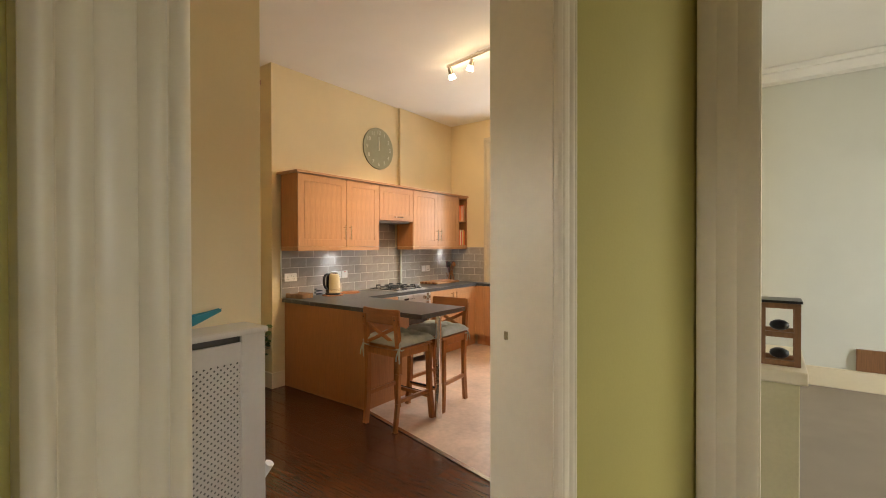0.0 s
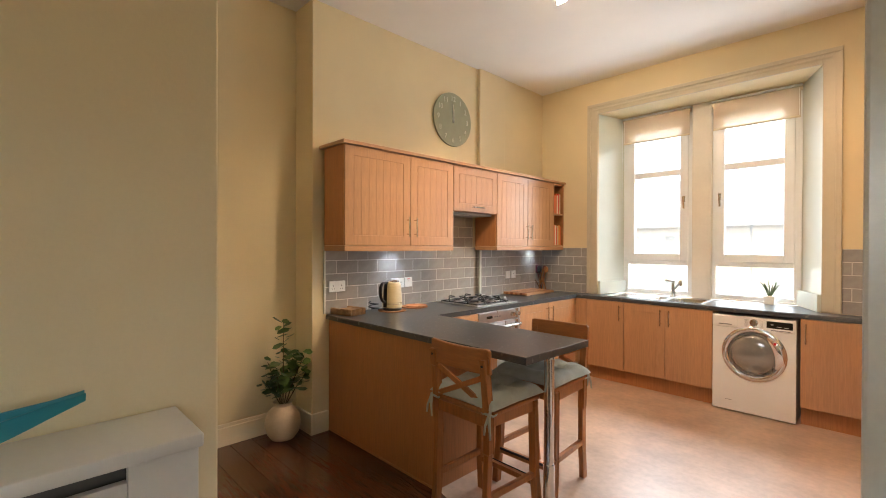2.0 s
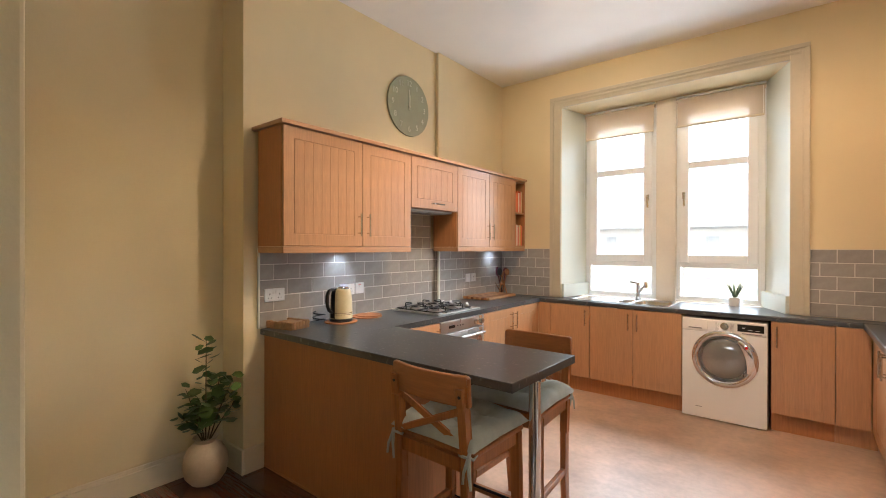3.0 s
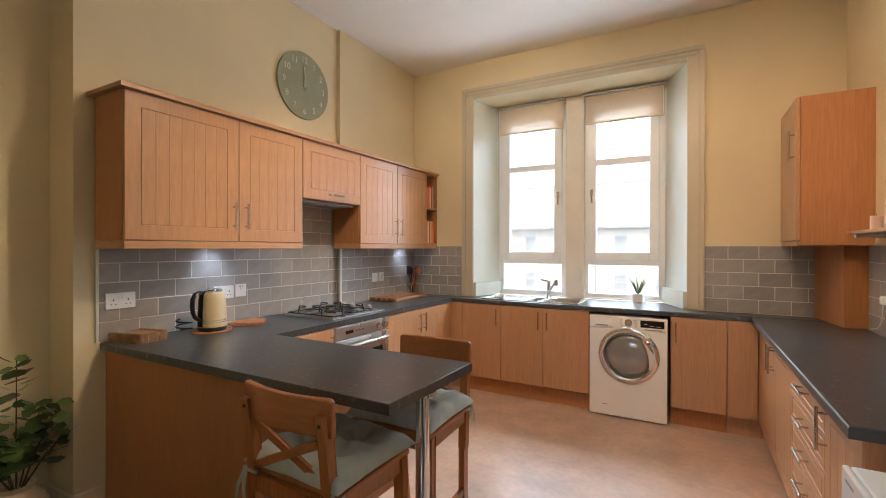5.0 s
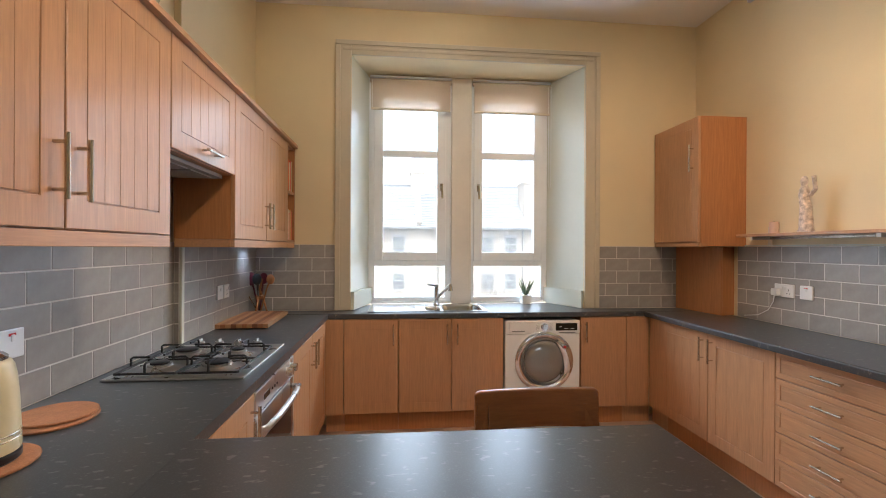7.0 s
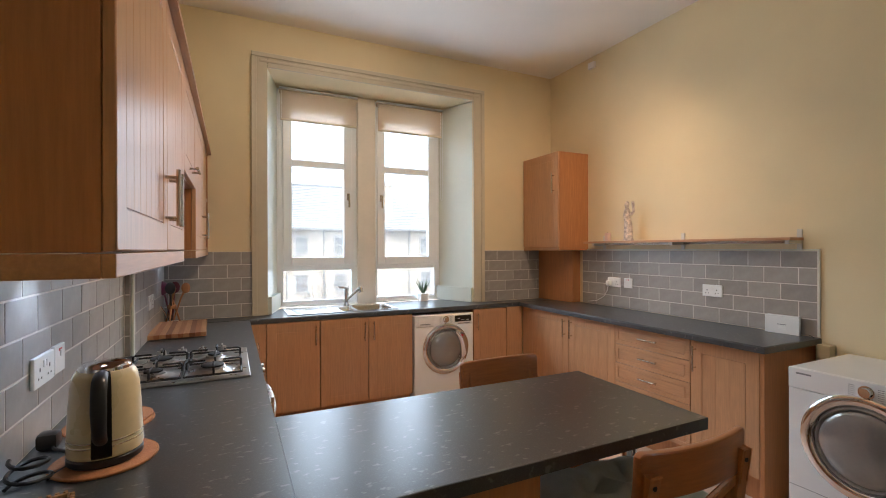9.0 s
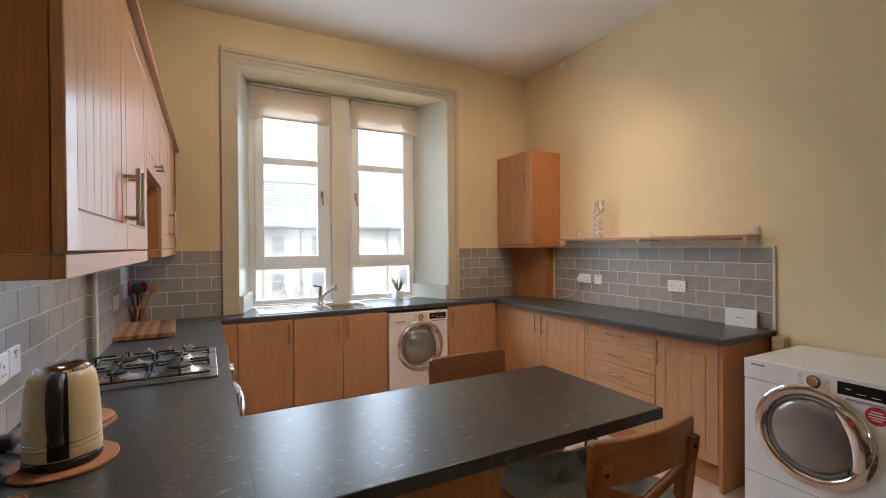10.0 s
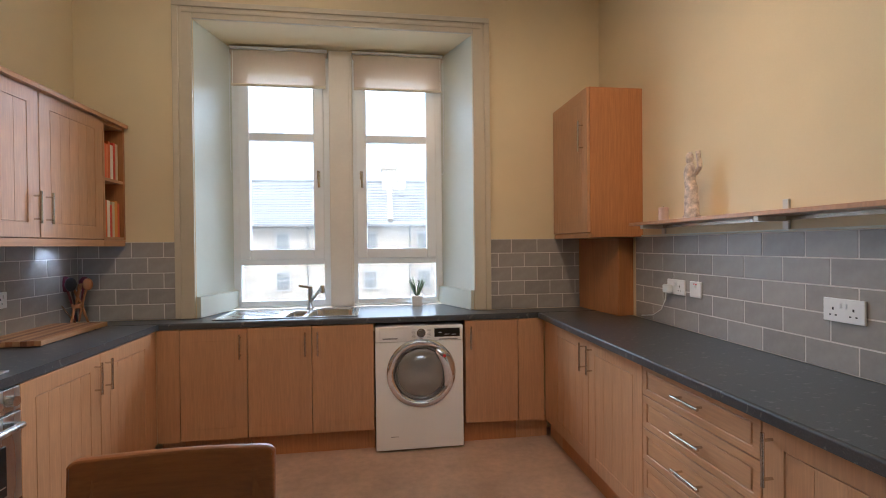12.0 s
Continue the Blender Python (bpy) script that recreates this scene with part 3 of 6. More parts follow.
def sash(name, x0, x1, hinge_left):
    """One white double window: a fixed light below, an opening sash with a bar above."""
    w = thing(name, place(x0, YG), "white plastic window with a lower fixed pane and a handle", "window", kind="structure")
    n = x1 - x0
    part("frame", boxes((0, 0.055, 0, 0.07, 0.925, WTOP), (n - 0.055, n, 0, 0.07, 0.925, WTOP), (0.055, n - 0.055, 0, 0.07, 0.925, 0.965),
                        (0.055, n - 0.055, 0, 0.07, WTOP - 0.06, WTOP), (0.055, n - 0.055, 0, 0.07, 1.25, 1.30), bevel=0.004), UPVC, w)
    z0, z1 = 1.295, WTOP - 0.055
    part("sash", boxes((0.05, 0.13, -0.018, 0.05, z0, z1), (n - 0.13, n - 0.05, -0.018, 0.05, z0, z1), (0.13, n - 0.13, -0.018, 0.05, z0, z0 + 0.078),
                       (0.13, n - 0.13, -0.018, 0.05, 2.75, z1), (0.13, n - 0.13, -0.008, 0.04, 2.232, 2.295), bevel=0.006), UPVC, w)
    for q in ((0.055, n - 0.055, 0.965, 1.25), (0.13, n - 0.13, z0 + 0.078, 2.232), (0.13, n - 0.13, 2.295, 2.75)):
        p = part("pane", boxes((q[0], q[1], 0.02, 0.026, q[2], q[3])), CLEAR, w)
        p.visible_shadow = False
    bm = B()
    hx = n - 0.09 if hinge_left else 0.09
    box(bm, hx - 0.014, hx + 0.014, -0.03, -0.018, 1.93, 2.0, 0.004)
    beam(bm, (hx, -0.045, 1.99), (hx + 0.006, -0.045, 1.86), 0.018, 0.014, (0, 1, 0))
    rod(bm, (hx, -0.05, 1.975), (hx, -0.02, 1.975), 0.009)
    part("handle", bm, CHROME, w, "chrome window handle")
    part("sill_bar", boxes((0, n, -0.035, 0.0, 0.912, 0.927), bevel=0.004), UPVC, w)
    return w


sash("window_1", 0.872, 1.62, True)
sash("window_2", 1.777, 2.523, False)

FABRIC_M, fnt, fb = material("beige_blind_fabric")
ft = fnt.nodes.new("ShaderNodeBsdfTranslucent")
ft.inputs[0].default_value = (0.86, 0.76, 0.64, 1)
fd = fnt.nodes.new("ShaderNodeBsdfDiffuse")
weave = noise_tex(fnt, 300, 2, (1, 1, 0.2))
fnt.links.new(mix_rgb(fnt, weave, (0.78, 0.68, 0.57), (0.87, 0.78, 0.67)), fd.inputs[0])
fm = fnt.nodes.new("ShaderNodeMixShader")
fm.inputs[0].default_value = 0.12
fnt.links.new(fd.outputs[0], fm.inputs[1])
fnt.links.new(ft.outputs[0], fm.inputs[2])
fo, fx = fnt.nodes.new("ShaderNodeBsdfTransparent"), fnt.nodes.new("ShaderNodeMixShader")
fo.inputs[0].default_value = (1.0, 0.95, 0.88, 1)
fx.inputs[0].default_value = 0.40
fnt.links.new(fm.outputs[0], fx.inputs[1])
fnt.links.new(fo.outputs[0], fx.inputs[2])
fnt.links.new(fx.outputs[0], fnt.nodes["Material Output"].inputs[0])
for x0, x1, chain in ((0.885, 1.612, 0.0), (1.805, 2.530, 1.0)):
    bl = thing("roller_blind", place(x0, YG - 0.06, 2.9), "beige roller blind drawn up to the window top", "blind", "window blinds")
    n = x1 - x0
    bm = B()
    rod(bm, (0.0, 0.0, 0.0), (n, 0.0, 0.0), 0.02, seg=16)
    part("roller", bm, FABRIC_M, bl)
    part("head_rail", boxes((0, n, -0.03, 0.03, 0.024, 0.036), bevel=0.002), UPVC, bl, "white metal head rail")
    bm = B()
    box(bm, 0.012, n - 0.012, -0.021, -0.0195, -0.25, 0.0)
    part("fabric", bm, FABRIC_M, bl)
    part("bottom_bar", boxes((0.012, n - 0.012, -0.027, -0.013, -0.268, -0.249), bevel=0.003), TRIM, bl)
    bm = B()
    cx = 0.01 if not chain else n - 0.01
    pts = [(cx + 0.012 * math.cos(a), -0.02, -0.9 + 0.03 * math.sin(a)) for a in [math.pi + i * math.pi / 8 for i in range(9)]]
    tube(bm, [(cx - 0.012, -0.02, 0.0)] + pts + [(cx + 0.012, -0.02, 0.0)], 0.0022, 6)
    part("chain", bm, UPVC, bl, "white looped pull chain")

# ---- door frame between hall and kitchen ----
df = thing("door_frame", place(3.54, 0), "cream gloss door lining with moulded architraves", "door frame", kind="structure")
part("lining", boxes((-0.09, 0.1, DY1, DY1 + 0.02, 0, DTOP), bevel=0.002), GLOSS, df)
part("lining", boxes((-0.10, 0.1, DY0 - 0.02, DY0, 0, DTOP), bevel=0.002), GLOSS, df)
part("lining_head", boxes((-0.10, 0.1, DY0 - 0.02, DY1 + 0.02, DTOP, DTOP + 0.02)), GLOSS, df)


def architrave(y0, y1, s):
    """A run of smooth beads and hollows; s is the side of the wall it stands on."""
    bm = B()
    n, rows = 110, []
    for i in range(n + 1):
        u = i / n
        bead = abs(math.sin(math.pi * (u * 5.0 + 0.18 * math.sin(2 * math.pi * u)))) ** 0.8
        t = 0.014 + 0.016 * u + 0.011 * bead * (0.55 + 0.45 * math.sin(5.0 * u + 0.6) ** 2)
        rows.append((y0 + (y1 - y0) * u, 0.097 + max(0.0, t)))
    rows = [(y0, 0.097)] + rows + [(y1, 0.097)]
    lo = [bm.verts.new((d * s, y, 0)) for y, d in rows]
    hi = [bm.verts.new((d * s, y, DTOP + 0.1)) for y, d in rows]
    for k in range(len(rows) - 1):
        bm.faces.new((lo[k], lo[k + 1], hi[k + 1], hi[k]))
    bm.faces.new((lo[-1], lo[0], hi[0], hi[-1]))
    bm.faces.new(hi)
    bm.faces.new(list(reversed(lo)))
    return bm


part("architrave", architrave(DY1 + 0.004, DY1 + 0.085, 1), GLOSS, df)
part("architrave", architrave(DY0 - 0.004, DY0 - 0.128, 1), GLOSS, df)
part("strike_plate", boxes((-0.044, -0.032, DY1 - 0.0015, DY1 + 0.001, 1.195, 1.218), bevel=0.001), NICKEL, df, "brass strike plate")

d2 = thing("door_frame", place(0, 2.0), "cream gloss frame of the door to the next room", "door frame", kind="structure")
bm = B()
rows = [(3.895, 0.0)] + [(3.895 + 0.17 * i / 48, -0.017 - 0.005 * abs(math.sin(math.pi * 3 * i / 48)) ** 0.8) for i in range(49)] + [(4.065, 0.0)]
prism(bm, rows, 0, 2.5)
part("architrave", bm, GLOSS, d2)
part("lining", boxes((3.892, 4.07, 0.002, 0.122, 0, 2.42)), GLOSS, d2)

# ---- ceiling track with four lit spot heads ----
track = thing("ceiling_track_light", place(0, 0, H), "satin ceiling track with warm lit spot heads", "ceiling light")
T0, T1 = Vector((1.41, 3.99, 0)), Vector((2.78, 3.755, 0))
bm = B()
beam(bm, T0 + Vector((0, 0, -0.03)), T1 + Vector((0, 0, -0.03)), 0.022, 0.02)
for k in (0.3, 0.7):
    p = T0.lerp(T1, k)
    rod(bm, p + Vector((0, 0, -0.02)), p, 0.008)
part("rail", bm, NICKEL, track)
p = T0.lerp(T1, 0.5)
bm = B()
rod(bm, p + Vector((0, 0, -0.02)), p + Vector((0, 0, -0.001)), 0.05, seg=24)
part("ceiling_rose", bm, NICKEL, track)
BULB = emitter("warm_lamp_glass", (1.0, 0.80, 0.52), 3)
AIMS = ((1.2, 5.9, 2.0), (0.2, 4.4, 0.9), (3.65, 4.4, 1.05), (-0.25, 2.45, 0.5), (3.15, 5.9, 1.0))
CONES = (104, 78, 76, 62, 104)
for k, aim, watts, cone, tone in zip((0.031, 0.243, 0.44, 0.76, 0.945), AIMS, TRACK_W, CONES, ((1.0, 0.73, 0.48),) * 4 + ((1.0, 0.62, 0.35),)):
    p = T0.lerp(T1, k) + Vector((0, 0, -0.04))
    d = (Vector(aim) - (p + Vector((0, 0, H)))).normalized()
    d = (d + Vector((0, 0, -0.5))).normalized()
    q = p + Vector((0, 0, -0.05))
    bm = B()
    rod(bm, p, q, 0.006)
    rod(bm, q - d * 0.03, q + d * 0.03, 0.022, 0.026, 20)
    head = part("spot_head", bm, NICKEL, track)
    bm = B()
    rod(bm, q + d * 0.031, q + d * 0.078, 0.025, 0.036, 20)
    part("shade", bm, BULB, head, "glowing frosted glass shade")
    s = q + d * 0.10 + Vector((0, 0, H))
    lamp("track_spot", "SPOT", s, Vector(aim), watts, tone, 0.02, cone, 1.0)
# small lights under the wall cupboards
for y in (3.61, 5.70):
    lt = thing("cabinet_light", place(0.16, y, 1.448), "small round cool-white light under the wall cupboard", "light", "cupboard lights")
    bm = B()
    rod(bm, (0, 0, -0.012), (0, 0, 0.001), 0.03, seg=20)
    part("ring", bm, STEEL, lt)
    bm = B()
    rod(bm, (0, 0, -0.0145), (0, 0, -0.0125), 0.022, seg=20)
    part("lens", bm, emitter("cool_led_lens", (0.8, 0.88, 1.0), 3), lt, "glowing white lens")
    lamp("cabinet_spot", "SPOT", (0.12, y, 1.43), (0.02, y, 1.2), 0.2, COOL, 0.015, 95, 0.7)

# ---- appliances ----
RED = surface("red_sticker", (0.62, 0.03, 0.03), 0.4, vary=0.03, relief=0)
INK = surface("grey_print", (0.25, 0.25, 0.26), 0.6, vary=0.02, relief=0)
PALEPRINT = surface("pale_print", (0.75, 0.75, 0.75), 0.6, vary=0.02, relief=0)


def ring(bm, r0, r1, y0, y1, n=48, at=(0, 0), squash=1.0):
    """A ring in the x-z plane with a rounded front."""
    prof = [(r1, y1), (r1, y0 + 0.004), (r1 - 0.006, y0), ((r0 + r1) / 2, y0 - 0.006), (r0 + 0.005, y0), (r0, y0 + 0.006), (r0, y1)]
    rows = []
    for r, y in prof:
        rows.append([bm.verts.new((at[0] + r * math.cos(2 * math.pi * i / n), y, at[1] + squash * r * math.sin(2 * math.pi * i / n))) for i in range(n)])
    for a, b in zip(rows, rows[1:]):
        for i in range(n):
            j = (i + 1) % n
            bm.faces.new((a[i], a[j], b[j], b[i]))


def dome(bm, r, y0, depth, n=40, at=(0, 0), rows=6):
    """A shallow bulging disc facing -y."""
    rings = []
    for k in range(rows + 1):
        a = k / rows * math.pi / 2
        rr, y = r * math.cos(a), y0 - depth * math.sin(a)
        if k == rows:
            tip = bm.verts.new((at[0], y, at[1]))
        else:
            rings.append([bm.verts.new((at[0] + rr * math.cos(2 * math.pi * i / n), y, at[1] + rr * math.sin(2 * math.pi * i / n))) for i in range(n)])
    for a, b in zip(rings, rings[1:]):
        for i in range(n):
            j = (i + 1) % n
            bm.faces.new((a[i], a[j], b[j], b[i]))
    for i in range(n):
        bm.faces.new((rings[-1][i], rings[-1][(i + 1) % n], tip))


DRUMGLASS = surface("smoked_door_glass", (0.31, 0.305, 0.29), 0.12, 0.45, vary=0.1, relief=0, coat=0.5)


def laundry(name, m, label, radius, cz, sticker, depth):
    """A front loader, 0.595 wide and 0.85 high, front at y=0."""
    w, h = 0.597, 0.848
    mx = w / 2 + (0.010 if name == "washing_machine" else 0.0)
    ob = thing(name, m, label, "washing machine" if name == "washing_machine" else "dryer")
    part("body", boxes((0, w, 0.012, depth, 0.012, h), bevel=0.008), ENAMEL, ob)
    bm = boxes((0, w, 0.0, 0.0115, 0.012, h - 0.105), bevel=0.004)
    part("front_panel", bm, ENAMEL, ob)
    if sticker:
        part("kick_line", boxes((0.001, w - 0.001, -0.0006, 0.002, 0.250, 0.2525)), INK, ob)
    part("filter_slot", boxes((0.10, 0.15, -0.0006, 0.002, 0.10, 0.104)), INK, ob)
    part("control_panel", boxes((0, w, -0.004, 0.0115, h - 0.103, h), bevel=0.005), ENAMEL, ob)
    for fx in (0.05, w - 0.05):
        bm = B()
        rod(bm, (fx, 0.06, 0), (fx, 0.06, 0.0125), 0.02)
        part("foot", bm, BLACK, ob)
    door = part("porthole", (lambda b: (ring(b, radius * 0.80, radius, -0.012, 0.004, at=(mx, cz)), b)[1])(B()), CHROME, ob, "chrome porthole ring")
    bm = B()
    ring(bm, radius * 0.775, radius * 0.803, -0.004, 0.006, at=(mx, cz))
    part("door_rim", bm, GREYSIDE, door, "dark grey inner door rim")
    bm = B()
    ring(bm, radius * 0.70, radius * 0.776, -0.007, 0.006, at=(mx, cz))
    part("glass_collar", bm, STEEL, door, "silver collar round the glass")
    bm = B()
    dome(bm, radius * 0.705, 0.0, 0.035, at=(mx, cz))
    part("door_glass", bm, DRUMGLASS, door, "dark bulging door glass")
    bm = B()
    tube(bm, [(mx + radius * 0.80 * math.cos(radians(b)), -0.020, cz + radius * 0.80 * math.sin(radians(b))) for b in range(-30, 66, 8)],
         [0.010, 0.022, 0.031, 0.037, 0.041, 0.043, 0.043, 0.042, 0.039, 0.034, 0.025, 0.012], 16)
    for v in bm.verts:
        v.co.y = -0.020 + (v.co.y + 0.020) * 0.4
    part("door_handle", bm, CHROME, door, "chrome door grip")
    bm = B()
    rod(bm, (mx + radius * 0.66, -0.04, cz + radius * 0.5), (mx + radius * 0.66, -0.03, cz + radius * 0.5), 0.011)
    part("latch_mark", bm, RED, door, "small red dot")
    part("display", boxes((0.40, 0.575, -0.0065, -0.004, h - 0.078, h - 0.02), bevel=0.002), DARKGLASS, ob, "black display window")
    for q in ((0.43, 0.45, h - 0.05, h - 0.046), (0.47, 0.5, h - 0.063, h - 0.060), (0.52, 0.55, h - 0.066, h - 0.062)):
        part("display_mark", boxes((q[0], q[1], -0.0072, -0.0066, q[2], q[3])), PALEPRINT, ob)
    bm = B()
    rod(bm, (0.31, -0.026, h - 0.048), (0.31, -0.004, h - 0.048), 0.021, 0.024, 24)
    rod(bm, (0.31, -0.006, h - 0.048), (0.31, -0.003, h - 0.048), 0.03, seg=24)
    part("dial", bm, CHROME, ob, "round silver programme dial")
    for q in [(x, x + 0.025, h - 0.08 + i * 0.009, h - 0.078 + i * 0.009) for x in (0.245, 0.35) for i in range(7)] + [(0.035, 0.10, h - 0.03, h - 0.022), (0.43, 0.56, h - 0.098, h - 0.091)]:
        part("printed_mark", boxes((q[0], q[1], -0.0045, -0.0038, q[2], q[3])), INK, ob)
    if name == "washing_machine":
        part("drawer_front", boxes((0.03, 0.19, -0.0075, -0.004, h - 0.088, h - 0.012), bevel=0.003), ENAMEL, ob)
        part("drawer_grip", boxes((0.05, 0.15, -0.010, -0.0075, h - 0.084, h - 0.076)), INK, ob)
    if sticker:
        bm = B()
        rod(bm, (0.535, -0.0022, h - 0.142), (0.535, 0.0, h - 0.142), 0.040, seg=32)
        st = part("sticker", bm, RED, ob, "round red sticker with white print")
        part("sticker_print", boxes(*[(0.535 - e, 0.535 + e, -0.003, -0.0022, h - 0.142 + z, h - 0.136 + z) for e, z in ((0.02, 0.014), (0.027, 0.002), (0.028, -0.010), (0.018, -0.021))]), PALEPRINT, st)
    return ob


laundry("washing_machine", place(1.972, 5.765), "white front-loading washing machine with chrome porthole under the worktop", 0.234, 0.530, False, 0.58)
laundry("tumble_dryer", place(3.075, 3.365, 0, -90), "white tumble dryer with large chrome porthole and red sticker", 0.243, 0.535, True, 0.6)

fr = thing("fridge_freezer", place(3.08, 2.64, 0, -90), "tall silver fridge freezer with dark grey sides", "fridge")
part("body", boxes((0, 0.6, 0.06, 0.60, 0.02, 2.0), bevel=0.004), surface("grey_fridge_side", (0.33, 0.30, 0.26), 0.45, vary=0.05, scale=3, grain=200, relief=0.08), fr)
part("seal", boxes((0.008, 0.592, 0.05, 0.06, 0.05, 1.99)), BLACK, fr, "black rubber door seal")
part("fridge_door", boxes((0, 0.6, 0.0, 0.05, 0.70, 2.01), bevel=0.006), SILVER, fr)
part("freezer_door", boxes((0, 0.6, 0.0, 0.05, 0.05, 0.675), bevel=0.006), SILVER, fr)
part("hinge_cover", boxes((0.45, 0.595, 0.01, 0.12, 2.0105, 2.03), bevel=0.004), BLACK, fr)
part("foot", boxes((0.03, 0.57, 0.08, 0.5, 0.0, 0.02)), BLACK, fr)

ov = thing("oven", place(0.598, 4.106, 0, 90), "built-under stainless steel double oven below the hob", "oven")
part("body", boxes((0, 0.598, 0.0, 0.5, 0.10, 0.865)), STEEL, ov)
part("control_panel", boxes((0, 0.598, -0.022, -0.001, 0.775, 0.866), bevel=0.004), STEEL, ov)
for a, b in ((0.43, 0.768), (0.105, 0.422)):
    dr = part("oven_door", boxes((0, 0.598, -0.024, -0.002, a, b), bevel=0.004), STEEL, ov)
    part("oven_glass", boxes((0.075, 0.523, -0.027, -0.0242, a + 0.04, b - 0.11), bevel=0.001), DARKGLASS, dr, "dark oven window")
    bm = B()
    pts = [(0.02, -0.022, b - 0.05), (0.04, -0.055, b - 0.046), (0.16, -0.068, b - 0.043), (0.3, -0.072, b - 0.042), (0.44, -0.068, b - 0.043), (0.56, -0.055, b - 0.046), (0.578, -0.022, b - 0.05)]
    tube(bm, pts, [0.010, 0.013, 0.014, 0.014, 0.014, 0.013, 0.010], 12)
    part("handle", bm, STEEL, dr, "bowed steel handle")
    part("rack", boxes((0.08, 0.518, -0.0275, -0.0271, a + 0.075, a + 0.079)), CHROME, dr)
part("clock_display", boxes((0.10, 0.18, -0.0235, -0.0221, 0.807, 0.830)), DARKGLASS, ov)
for i in range(3):
    bm = B()
    rod(bm, (0.215 + i * 0.035, -0.025, 0.818), (0.215 + i * 0.035, -0.022, 0.818), 0.006)
    part("button", bm, BLACK, ov)
for x in (0.465, 0.545):
    bm = B()
    rod(bm, (x, -0.05, 0.818), (x, -0.022, 0.818), 0.019, 0.022, 20)
    part("knob", bm, NICKEL, ov)

hb = thing("gas_hob", place(0.056, 4.138, 0.911), "four-burner stainless steel gas hob with black pan supports", "hob")
bm = B()
box(bm, 0.0, 0.51, 0.0, 0.59, 0.0, 0.008, 0.003)
part("tray", bm, STEEL, hb)
part("well", boxes((0.03, 0.47, 0.03, 0.50, 0.0085, 0.0095)), STEEL, hb)
for i, (x, y, r) in enumerate(((0.14, 0.14, 0.044), (0.36, 0.14, 0.055), (0.14, 0.37, 0.055), (0.36, 0.37, 0.038))):
    bm = B()
    lathe(bm, [(r + 0.036, 0.0097), (r + 0.014, 0.015), (r, 0.022), (r, 0.028), (r - 0.004, 0.030)], 28, (x, y, 0))
    bn = part("burner", bm, STEEL, hb)
    bm = B()
    lathe(bm, [(r - 0.012, 0.0305), (r - 0.009, 0.033), (r - 0.009, 0.037), (r - 0.015, 0.040), (0.0001, 0.040)], 28, (x, y, 0))
    part("burner_cap", bm, IRON, bn, "black enamel burner cap")
for x0 in (0.03, 0.26):
    bm = B()
    x1 = x0 + 0.215
    for y in (0.035, 0.255, 0.49):
        tube(bm, [(x0, y, 0.018), (x1, y, 0.018)], 0.005, 6)
    for x in (x0, x1):
        tube(bm, [(x, 0.035, 0.018), (x, 0.49, 0.018)], 0.005, 6)
    for yc in (0.14, 0.37):
        xc = (x0 + x1) / 2
        for dx, dy in ((1, 0), (-1, 0), (0, 1), (0, -1)):
            e = 0.107 if dx else (0.105 if yc < 0.2 else 0.118)
            tube(bm, [(xc + dx * e, yc + dy * e, 0.018), (xc + dx * e, yc + dy * e, 0.05), (xc + dx * (e - 0.008), yc + dy * (e - 0.008), 0.056), (xc + dx * 0.035, yc + dy * 0.035, 0.056)], 0.0045, 6)
    part("pan_support", bm, IRON, hb)
for x in (0.12, 0.21, 0.30, 0.39):
    bm = B()
    rod(bm, (x, 0.545, 0.006), (x, 0.545, 0.034), 0.023, 0.020, 24)
    box(bm, x - 0.005, x + 0.005, 0.526, 0.564, 0.034, 0.045, 0.002)
    part("knob", bm, STEEL, hb)

sk = thing("sink", place(0.905, 5.865, 0.911) @ Matrix.Diagonal((0.95, 1, 1, 1)), "stainless steel one and a half bowl sink with drainer", "sink")
SK = surface("satin_sink_steel", (0.75, 0.75, 0.74), 0.18, 1.0, vary=0.05, scale=12, grain=200, relief=0.02)
bm = B()
for r in ((0, 0.47, 0.0, 0.03, 0.0, 0.006), (0, 1.0, 0.0, 0.03, 0.0, 0.0061), (0, 1.0, 0.42, 0.45, 0.0, 0.006), (0, 0.03, 0.03, 0.42, 0.0, 0.006), (0.97, 1.0, 0.03, 0.42, 0.0, 0.006),
          (0.03, 0.46, 0.03, 0.42, 0.0, 0.0035), (0.46, 0.48, 0.03, 0.42, 0, 0.006), (0.61, 0.63, 0.03, 0.42, 0, 0.006), (0.48, 0.61, 0.30, 0.42, 0, 0.006)):
    box(bm, *r, 0.0015, 1)
part("rim", bm, SK, sk)
